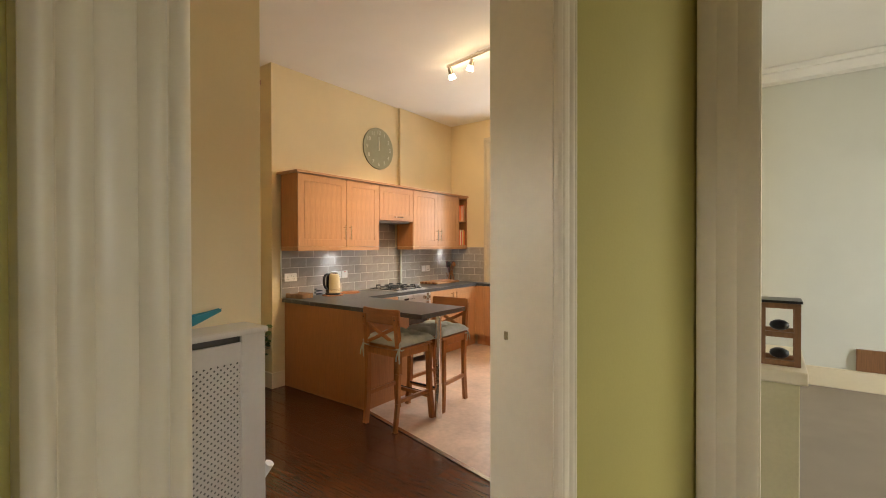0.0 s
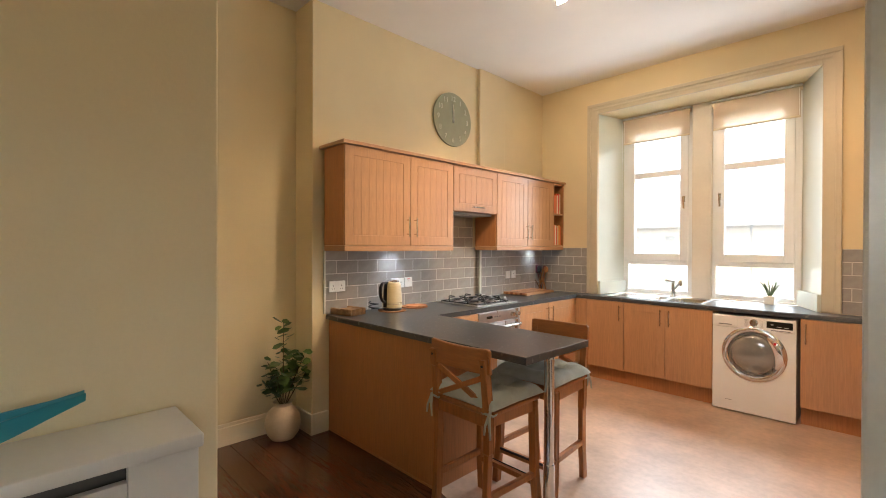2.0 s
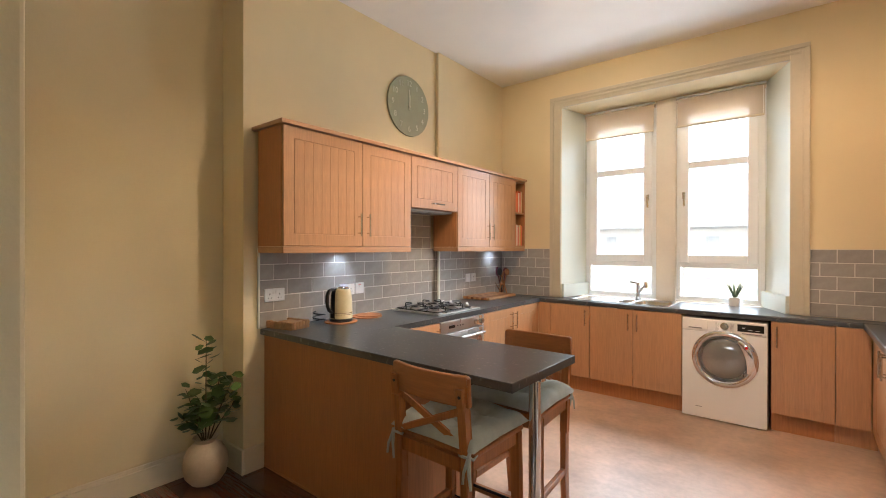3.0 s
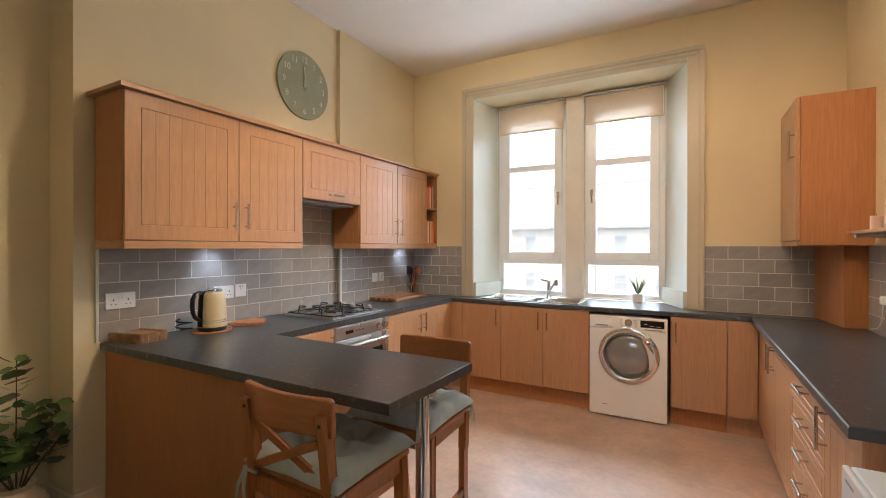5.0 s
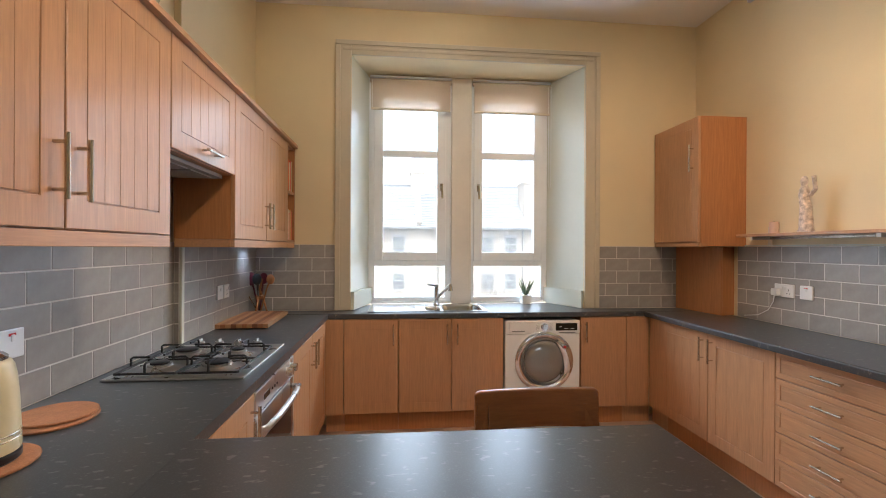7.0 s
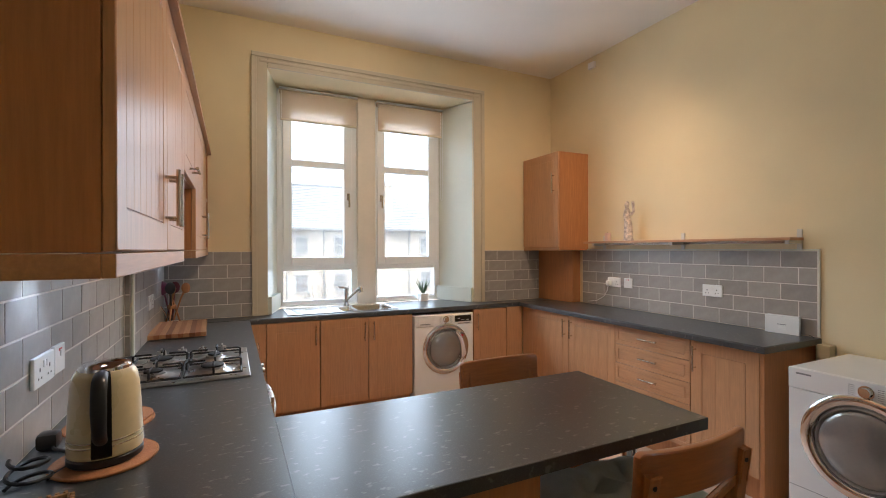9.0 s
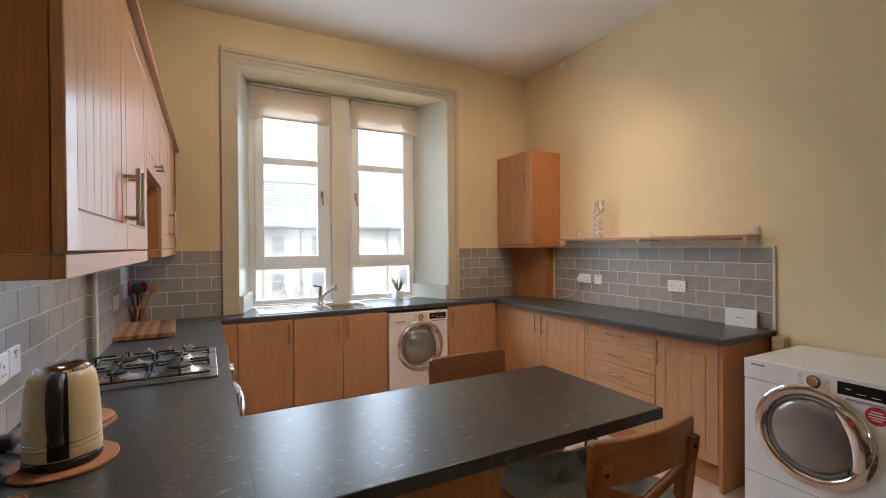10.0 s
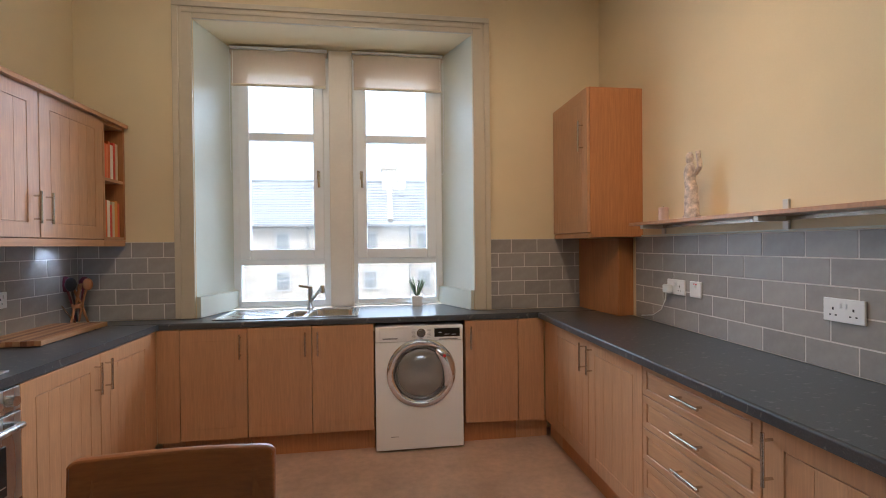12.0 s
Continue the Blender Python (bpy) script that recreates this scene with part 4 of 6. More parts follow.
for x0, x1, y0, y1, d in ((0.48, 0.61, 0.03, 0.30, 0.09), (0.63, 0.97, 0.03, 0.42, 0.15)):
    cx, cy, rx, ry = (x0 + x1) / 2, (y0 + y1) / 2, (x1 - x0) / 2, (y1 - y0) / 2
    bm = B()
    rows = []
    for f, z, e in ((1.07, 0.0068, 0.2), (1.03, 0.0066, 0.22), (0.99, 0.002, 0.3), (0.95, -0.02, 0.35), (0.90, -0.8 * d, 0.38), (0.84, -0.95 * d, 0.42), (0.74, -d, 0.5)):
        rows.append([bm.verts.new((cx + rx * f * (abs(math.cos(a)) ** e) * (1 if math.cos(a) >= 0 else -1), cy + ry * f * (abs(math.sin(a)) ** e) * (1 if math.sin(a) >= 0 else -1), z)) for a in [2 * math.pi * i / 40 for i in range(40)]])
    for a, b in zip(rows, rows[1:]):
        for i in range(40):
            bm.faces.new((a[i], a[(i + 1) % 40], b[(i + 1) % 40], b[i]))
    bm.faces.new(rows[-1])
    part("bowl", bm, SK, sk)
    bm = B()
    rod(bm, (cx, cy, -d + 0.0005), (cx, cy, -d + 0.003), 0.03, seg=20)
    part("waste", bm, CHROME, sk)
for i in range(5):
    part("drainer_rib", boxes((0.07, 0.40, 0.075 + i * 0.07, 0.085 + i * 0.07, 0.0036, 0.006), bevel=0.001), SK, sk)
tp = thing("mixer_tap", place(1.475, 6.27, 0.917), "chrome mixer tap behind the sink", "tap")
bm = B()
rod(bm, (0, 0, 0), (0, 0, 0.012), 0.03, seg=24)
rod(bm, (0, 0, 0.012), (0, 0, 0.155), 0.021, 0.02, 20)
part("body", bm, CHROME, tp)
bm = B()
tube(bm, [(0, -0.01, 0.05), (0.04, -0.05, 0.10), (0.085, -0.10, 0.15), (0.105, -0.12, 0.172)], [0.013, 0.012, 0.012, 0.017], 12)
rod(bm, (0.105, -0.12, 0.185), (0.112, -0.127, 0.13), 0.017, 0.019, 14)
part("spout", bm, CHROME, tp)
bm = B()
beam(bm, (0.01, 0.0, 0.162), (-0.075, -0.02, 0.178), 0.03, 0.012)
part("lever", bm, CHROME, tp)

# ---- wall sockets ----


def plate(m, w, n_sockets, switches, red, label, name="wall_socket"):
    """A white faceplate, centre at the origin, face towards -y."""
    ob = thing(name, m, label, "socket" if n_sockets else "switch", "sockets and switches")
    part("faceplate", boxes((-w / 2, w / 2, -0.011, 0, -0.043, 0.043), bevel=0.003), WHITE, ob)
    for i in range(n_sockets):
        cx = (i - (n_sockets - 1) / 2) * 0.072
        part("pin_hole", boxes((cx - 0.003, cx + 0.003, -0.0118, -0.0112, 0.0, 0.01), (cx - 0.014, cx - 0.007, -0.0118, -0.0112, -0.021, -0.016), (cx + 0.007, cx + 0.014, -0.0118, -0.0112, -0.021, -0.016)), BLACK, ob)
    for x in switches:
        part("rocker", boxes((x - 0.006, x + 0.006, -0.016, -0.011, 0.008, 0.028), bevel=0.002), WHITE, ob)
    if red:
        part("indicator", boxes((-0.012, 0.012, -0.0125, -0.0112, 0.024, 0.032)), RED, ob, "small red indicator")
    return ob


def on_west(y, z, x=XL + 0.012):
    return place(x, y, z, 90)


def on_east(y, z):
    return place(XR - 0.012, y, z, -90)


plate(on_west(3.085, 1.125), 0.146, 2, (-0.01, 0.01), False, "white double wall socket on the tiles")
plate(on_west(3.697, 1.117), 0.146, 2, (-0.01, 0.01), False, "white double wall socket behind the kettle")
plate(on_west(3.822, 1.120), 0.086, 0, (0.0,), True, "white cooker switch with red indicator", "cooker_switch")
plate(on_west(5.275, 1.127, XL + 0.042), 0.086, 0, (0.0,), False, "white fused switch on the tiles", "fused_switch")
plate(on_west(5.375, 1.127, XL + 0.042), 0.086, 1, (0.02,), False, "white single wall socket on the tiles")
s1 = plate(on_east(5.085, 1.142), 0.146, 2, (-0.01, 0.01), False, "white double wall socket with a plug in it")
bm = B()
box(bm, -0.062, -0.018, -0.052, -0.0115, -0.035, 0.012, 0.008)
part("plug", bm, WHITE, s1, "white plug")
bm = B()
tube(bm, [(-0.04, -0.04, -0.03), (-0.05, -0.04, -0.08), (-0.10, -0.03, -0.14), (-0.20, -0.02, -0.19), (-0.32, -0.02, -0.21)], 0.003, 6)
part("cable", bm, WHITE, s1, "thin white cable")
plate(on_east(4.925, 1.142), 0.086, 0, (0.0,), True, "white fused switch beside the socket", "fused_switch")
plate(on_east(4.16, 1.14), 0.146, 2, (-0.01, 0.01), False, "white double wall socket over the worktop")

# ---- things on the worktops ----
CORK = surface("cork", (0.46, 0.20, 0.085), 0.85, vary=0.15, scale=30, grain=220, relief=0.6, fine=0.25)
KCREAM = surface("cream_enamel_kettle", (0.66, 0.56, 0.34), 0.28, vary=0.03, relief=0, coat=0.2)
for x, y, rows in ((0.199, 3.490, ((0.116, 0.0),)), (0.15, 3.775, ((0.118, 0.0), (0.10, 0.009)))):
    mt = thing("cork_mat", place(x, y, 0.9105), "round terracotta-brown cork mats on the worktop", "mat", "cork mats")
    for i, (r, z) in enumerate(rows):
        bm = B()
        lathe(bm, [(r - 0.003, z), (r, z + 0.002), (r, z + 0.006), (r - 0.003, z + 0.008), (0.0001, z + 0.008)], 40, (0.012 * i, 0.01 * i, 0))
        part("disc", bm, CORK, mt)
kt = thing("kettle", place(0.198, 3.492, 0.919) @ Matrix.Diagonal((1.02, 1.02, 1.06, 1)), "cream enamel cordless kettle with black handle", "kettle")
bm = B()
lathe(bm, [(0.076, 0.0), (0.080, 0.004), (0.080, 0.016), (0.074, 0.02)], 36)
part("base", bm, BLACK, kt)
bm = B()
lathe(bm, [(0.078, 0.021), (0.0795, 0.026), (0.0785, 0.06), (0.0755, 0.13), (0.0715, 0.18), (0.067, 0.203), (0.061, 0.214), (0.054, 0.218)], 40)
part("body", bm, KCREAM, kt)
for z in (0.047, 0.058):
    bm = B()
    lathe(bm, [(0.0790, z), (0.0798, z + 0.0015), (0.0788, z + 0.003)], 40)
    part("band", bm, NICKEL, kt, "thin metal band")
bm = B()
lathe(bm, [(0.056, 0.217), (0.0555, 0.224), (0.048, 0.230), (0.025, 0.234), (0.0001, 0.235)], 36)
part("lid", bm, CHROME, kt, "low steel lid")
d = Vector((0.10, -0.99, 0)).normalized()
across = Vector((-d.y, d.x, 0))
bm = B()
rows = []
for r, z in ((0.0795, 0.024), (0.083, 0.028), (0.0815, 0.10), (0.077, 0.18), (0.071, 0.208), (0.060, 0.219)):
    rows.append([bm.verts.new(d * (r * math.cos(a)) + across * (r * math.sin(a)) + Vector((0, 0, z))) for a in [(-0.25 + 0.05 * i) for i in range(11)]])
for a, b in zip(rows, rows[1:]):
    for i in range(10):
        bm.faces.new((a[i], a[i + 1], b[i + 1], b[i]))
bmesh.ops.solidify(bm, geom=bm.faces[:], thickness=0.004)
part("water_gauge", bm, BLACK, kt, "black spine with water gauge")
bm = B()
pts = [d * r + Vector((0, 0, z)) for r, z in ((0.060, 0.213), (0.088, 0.217), (0.112, 0.207), (0.126, 0.182), (0.129, 0.145), (0.125, 0.110), (0.112, 0.082), (0.092, 0.068), (0.076, 0.066))]
tube(bm, pts, [0.010, 0.011, 0.012, 0.012, 0.012, 0.011, 0.011, 0.010, 0.009], 12)
for v in bm.verts:
    v.co += across * (v.co.dot(across) * 0.35)
part("handle", bm, BLACK, kt, "black looped handle")
bm = B()
e = Vector((-0.25, 0.97, 0)).normalized()
tube(bm, [e * 0.055 + Vector((0, 0, 0.180)), e * 0.076 + Vector((0, 0, 0.202)), e * 0.084 + Vector((0, 0, 0.209))], [0.024, 0.017, 0.009], 12)
part("spout", bm, KCREAM, kt)
cb = thing("power_cable", place(0.03, 3.44, 0.9105), "black coiled kettle cable with plug", "cable")
bm = B()
tube(bm, [(0.045 - 0.042 * math.cos(a * 0.4) * (1 - 0.008 * a), -0.045 + 0.045 * math.sin(a * 0.4), 0.005 + 0.0022 * a) for a in range(32)], 0.0045, 6)
tube(bm, [(0.07, -0.02, 0.005), (0.10, 0.05, 0.005), (0.085, 0.12, 0.005), (0.03, 0.17, 0.006), (0.01, 0.20, 0.02)], 0.0045, 6)
part("cord", bm, BLACK, cb)
bm = B()
box(bm, -0.015, 0.035, 0.175, 0.225, 0.0, 0.045, 0.012)
part("plug", bm, BLACK, cb)

WICKER = surface("brown_wicker", (0.44, 0.25, 0.115), 0.7, vary=0.3, scale=40, grain=160, relief=0.6, fine=0.4)
bk = thing("basket_tray", place(0.10, 3.13, 0.911, 12), "shallow woven wicker tray with folded things inside", "basket")
bm = B()
for z in range(5):
    q = 0.002 * (z % 2)
    pts = [(-0.11 - q, -0.075 - q), (0.11 + q, -0.075 - q), (0.11 + q, 0.075 + q), (-0.11 - q, 0.075 + q), (-0.11 - q, -0.075 - q)]
    tube(bm, [(x, y, 0.006 + z * 0.009) for x, y in pts], 0.0055, 6)
for i in range(17):
    for y in (-0.077, 0.077):
        rod(bm, (-0.105 + i * 0.0131, y * 1.04, 0.0), (-0.105 + i * 0.0131, y * 1.04, 0.049), 0.0042, seg=5)
for i in range(11):
    for x in (-0.116, 0.116):
        rod(bm, (x, -0.066 + i * 0.0132, 0.0), (x, -0.066 + i * 0.0132, 0.049), 0.0042, seg=5)
part("rim_weave", bm, WICKER, bk)
part("bottom", boxes((-0.108, 0.108, -0.073, 0.073, 0.0, 0.006)), WICKER, bk)
part("folded_napkin", boxes((-0.09, 0.05, -0.05, 0.055, 0.0065, 0.028), bevel=0.006), CORK, bk)
part("folded_napkin", boxes((-0.05, 0.085, -0.04, 0.06, 0.0285, 0.043), bevel=0.006), WICKER, bk)

BW = [wood("chopping_board_" + n, c, "y", 0.5, 0.25) for n, c in (("light", (0.50, 0.27, 0.12)), ("mid", (0.36, 0.15, 0.06)), ("dark", (0.22, 0.08, 0.03)))]
cbd = thing("chopping_board", place(0.185, 5.485, 0.911, 2), "long striped wooden chopping board on the worktop", "chopping board")
for i, k in enumerate((0, 1, 0, 2, 0, 1, 0, 2, 1, 0)):
    part("strip", boxes((-0.155 + i * 0.031, -0.1242 + i * 0.031, -0.285, 0.285, 0.004, 0.030), bevel=0.0015), BW[k], cbd)
part("foot", boxes((-0.15, 0.15, -0.2, -0.17, 0.0, 0.004), (-0.15, 0.15, 0.16, 0.19, 0.0, 0.004)), BLACK, cbd)

UW = wood("turned_beech", (0.45, 0.19, 0.07), "z", 0.5, 0.3)
uh = thing("utensil_stand", place(0.095, 5.885, 0.911), "wooden tripod utensil stand with dark spoons", "utensil holder")
for a in (20, 140, 260):
    bm = B()
    c, s = math.cos(radians(a)), math.sin(radians(a))
    tube(bm, [(0.055 * c, 0.055 * s, 0.0), (0.02 * c, 0.02 * s, 0.12), (-0.03 * c, -0.03 * s, 0.26)], [0.006, 0.008, 0.007], 8)
    part("leg", bm, UW, uh)
bm = B()
lathe(bm, [(0.028, 0.105), (0.031, 0.112), (0.031, 0.128), (0.028, 0.135)], 24)
part("collar", bm, UW, uh)
PLUM = surface("dark_plum_plastic", (0.14, 0.012, 0.035), 0.3, vary=0.1, relief=0)
for a, tilt, mt, r in ((200, 0.07, PLUM, 0.040), (265, 0.06, BLACK, 0.034), (330, 0.12, UW, 0.030), (70, 0.05, PLUM, 0.034), (215, 0.19, NICKEL, 0.006)):
    c, s = math.cos(radians(a)) * tilt, math.sin(radians(a)) * tilt
    bm = B()
    tube(bm, [(c * 0.1, s * 0.1, 0.02), (c * 0.6, s * 0.6, 0.19), (c * 0.8, s * 0.8, 0.235)], [0.005, 0.006, 0.008], 8)
    vs = bmesh.ops.create_uvsphere(bm, u_segments=14, v_segments=8, radius=r, matrix=Matrix.Translation((c * 0.9, s * 0.9, 0.26)) @ Matrix.Diagonal((1, 0.45, 1.3, 1)))
    part("spoon", bm, mt, uh)

# succulent on the sill
LEAF = surface("dusty_green_leaf", (0.10, 0.16, 0.06), 0.5, vary=0.3, scale=30, relief=0.2)
sc = thing("succulent", place(2.30, 6.345, 0.911) @ Matrix.Diagonal((1.1, 1.1, 1.05, 1)), "small spiky succulent in a white square pot", "pot plant")
bm = B()
prism(bm, [(-0.04, -0.04), (0.04, -0.04), (0.04, 0.04), (-0.04, 0.04)], 0.0, 0.075, 0.004)
for v in bm.verts:
    if v.co.z < 0.01:
        v.co.x *= 0.85
        v.co.y *= 0.85
part("pot", bm, WHITE, sc, "white ceramic pot")
rng = random.Random(4)
for i in range(15):
    a, lean, ln = i * 2.4, 0.25 + 0.75 * (i % 4) / 3, 0.11 + 0.06 * rng.random()
    bm = B()
    o = Vector((math.cos(a), math.sin(a), 0))
    pts = [o * 0.008 + Vector((0, 0, 0.07)), o * (0.02 + lean * 0.25 * ln) + Vector((0, 0, 0.07 + ln * 0.5)), o * (0.02 + lean * 0.75 * ln) + Vector((0, 0, 0.07 + ln))]
    tube(bm, pts, [0.005, 0.0055, 0.0008], 6)
    part("leaf", bm, LEAF, sc)

# router
rt = thing("router", place(3.655, 3.685, 0.911, -86) @ Matrix.Diagonal((0.85, 0.85, 0.85, 1)), "white upright broadband router at the worktop's end", "router")
bm = B()
prism(bm, [(-0.11, -0.02), (0.11, -0.02), (0.105, 0.02), (-0.105, 0.02)], 0.0, 0.135, 0.006)
part("body", bm, WHITE, rt)
part("light_panel", boxes((-0.025, 0.025, -0.0225, -0.0205, 0.03, 0.055)), surface("pale_lit_label", (0.9, 0.9, 0.88), 0.4, vary=0.01, relief=0), rt)
part("print", boxes((-0.03, 0.03, -0.0222, -0.0205, 0.066, 0.070)), INK, rt)
bm = B()
tube(bm, [(0.08, 0.02, 0.02), (0.12, 0.05, 0.01), (0.17, 0.02, 0.004), (0.20, -0.03, 0.003)], 0.003, 6)
part("cable", bm, BLACK, rt)

# ---- wall shelf with figurine and candle ----
ws = thing("wall_shelf", place(XR, 3.59, 1.50), "long narrow beech wall shelf on metal brackets", "shelf")
part("board", boxes((-0.155, -0.003, 0.0, 1.75, 0.0, 0.018), bevel=0.002), BEECH, ws)
for y in (0.02, 0.81, 1.62):
    bm = B()
    box(bm, -0.15, -0.002, y - 0.012, y + 0.012, -0.022, -0.001, 0.002)
    box(bm, -0.012, -0.001, y - 0.014, y + 0.014, -0.06, 0.07, 0.002)
    part("bracket", bm, SILVER, ws, "satin metal bracket")
part("rail", boxes((-0.02, -0.002, 0.03, 1.73, -0.018, -0.0015)), NICKEL, ws)
STATUE = surface("pinkish_cast_stone", (0.74, 0.60, 0.48), 0.6, vary=0.5, scale=34, grain=90, relief=0.5, fine=0.3)
bm = B()
lathe(bm, [(0.048, 0.0), (0.050, 0.012), (0.042, 0.02), (0.040, 0.08), (0.036, 0.15), (0.030, 0.20), (0.034, 0.235), (0.026, 0.27), (0.016, 0.288), (0.022, 0.305), (0.022, 0.325), (0.012, 0.342), (0.0001, 0.345)], 22)
for v in bm.verts:
    k = noise.noise(v.co * 28) * 0.010
    v.co.x = v.co.x * 0.75 + k
    v.co.y = v.co.y + k + (0.012 if v.co.z > 0.2 else 0)
tube(bm, [(0, -0.03, 0.225), (0, -0.062, 0.255), (0, -0.055, 0.30), (0, -0.05, 0.335)], [0.012, 0.012, 0.011, 0.012], 8)
solid("figurine", bm, STATUE, "slender pinkish stone figurine on the shelf", "figurine", place(3.61, 4.86, 1.5185))
cd = thing("candle", place(3.61, 5.09, 1.5185), "short pale pillar candle on the shelf", "candle")
bm = B()
lathe(bm, [(0.026, 0.0), (0.027, 0.003), (0.027, 0.072), (0.024, 0.076), (0.0001, 0.073)], 24)
part("wax", bm, surface("pale_pink_wax", (0.72, 0.52, 0.42), 0.5, vary=0.05, relief=0.05), cd)
bm = B()
rod(bm, (0, 0, 0.072), (0, 0.001, 0.084), 0.0012, seg=5)
part("wick", bm, BLACK, cd)
solid("wall_sensor", boxes((XR - 0.035, XR, 5.32, 5.40, 3.215, 3.275), bevel=0.006), WHITE, "small white sensor high on the wall", "sensor")

# ---- clock ----
SAGE = surface("sage_green_clock_face", (0.34, 0.34, 0.22), 0.7, vary=0.08, scale=10, grain=90, relief=0.15)
SAGEPALE = surface("pale_clock_paint", (0.72, 0.70, 0.55), 0.7, vary=0.04, relief=0)
ck = thing("wall_clock", place(XL + 0.002, 4.40, 2.715, 90), "round sage green wall clock with pale numerals", "clock")
bm = B()
rod(bm, (0, -0.018, 0), (0, 0.0, 0), 0.265, seg=72)
part("face", bm, SAGE, ck)


def text_mesh(s, size, depth=0.0008):
    cu = bpy.data.curves.new("numeral", "FONT")
    cu.body, cu.size, cu.extrude, cu.align_x, cu.align_y = s, size, depth, "CENTER", "CENTER"
    tmp = new("numeral_source", cu)
    me = bpy.data.meshes.new_from_object(tmp.evaluated_get(bpy.context.evaluated_depsgraph_get()))
    bpy.data.objects.remove(tmp)
    return me


for h in range(1, 13):
    a = radians(90 - h * 30)
    me = text_mesh(str(h), 0.07)
    me.materials.append(SAGEPALE)
    ob = new("numeral", me)
    ob.parent = ck
    ob.matrix_basis = pose(0.205 * math.cos(a), -0.0192, 0.205 * math.sin(a), 90, 0, 0)
for a, ln, w in ((91, 0.15, 0.014), (88, 0.10, 0.02)):
    bm = B()
    c, s = math.cos(radians(a)), math.sin(radians(a))
    beam(bm, (-0.03 * c, -0.022, -0.03 * s), (ln * c, -0.022, ln * s), w, 0.003, (0, 1, 0), 0.001)
    part("hand", bm, SAGEPALE, ck, "pale clock hand")
bm = B()
rod(bm, (0, -0.026, 0), (0, -0.018, 0), 0.014, seg=16)
part("hub", bm, SAGEPALE, ck)

# ---- books ----
BCOL = ((0.75, 0.16, 0.04), (0.80, 0.32, 0.06), (0.85, 0.78, 0.66), (0.80, 0.14, 0.05), (0.72, 0.07, 0.04), (0.80, 0.22, 0.08), (0.70, 0.55, 0.35))
for zi, z in enumerate((1.4685, 1.8385)):
    x = 5.784
    for i in range(6):
        t, h = 0.018 + 0.012 * rng.random(), 0.19 + 0.05 * rng.random()
        if x + t > 5.972:
            break
        c = BCOL[(i * 2 + zi * 3) % 7]
        bo = thing("book", place(0.316, x, z, 90), "upright cookery book on the open shelf", "book", "cookery books")
        part("cover", boxes((0, t, 0.0, 0.003, 0, h), (0, 0.002, 0.003, 0.15, 0, h), (t - 0.002, t, 0.003, 0.15, 0, h)), surface("book_cover", c, 0.4, vary=0.1, relief=0), bo)
        part("pages", boxes((0.0022, t - 0.0022, 0.0032, 0.146, 0.003, h - 0.003)), surface("paper", (0.8, 0.76, 0.66), 0.9, vary=0.05), bo)
        x += t + 0.002

# ---- bar stools with cushions ----
SAGECLOTH = surface("grey_green_cotton", (0.50, 0.555, 0.52), 0.95, vary=0.12, scale=14, grain=260, relief=0.5, fine=0.12)


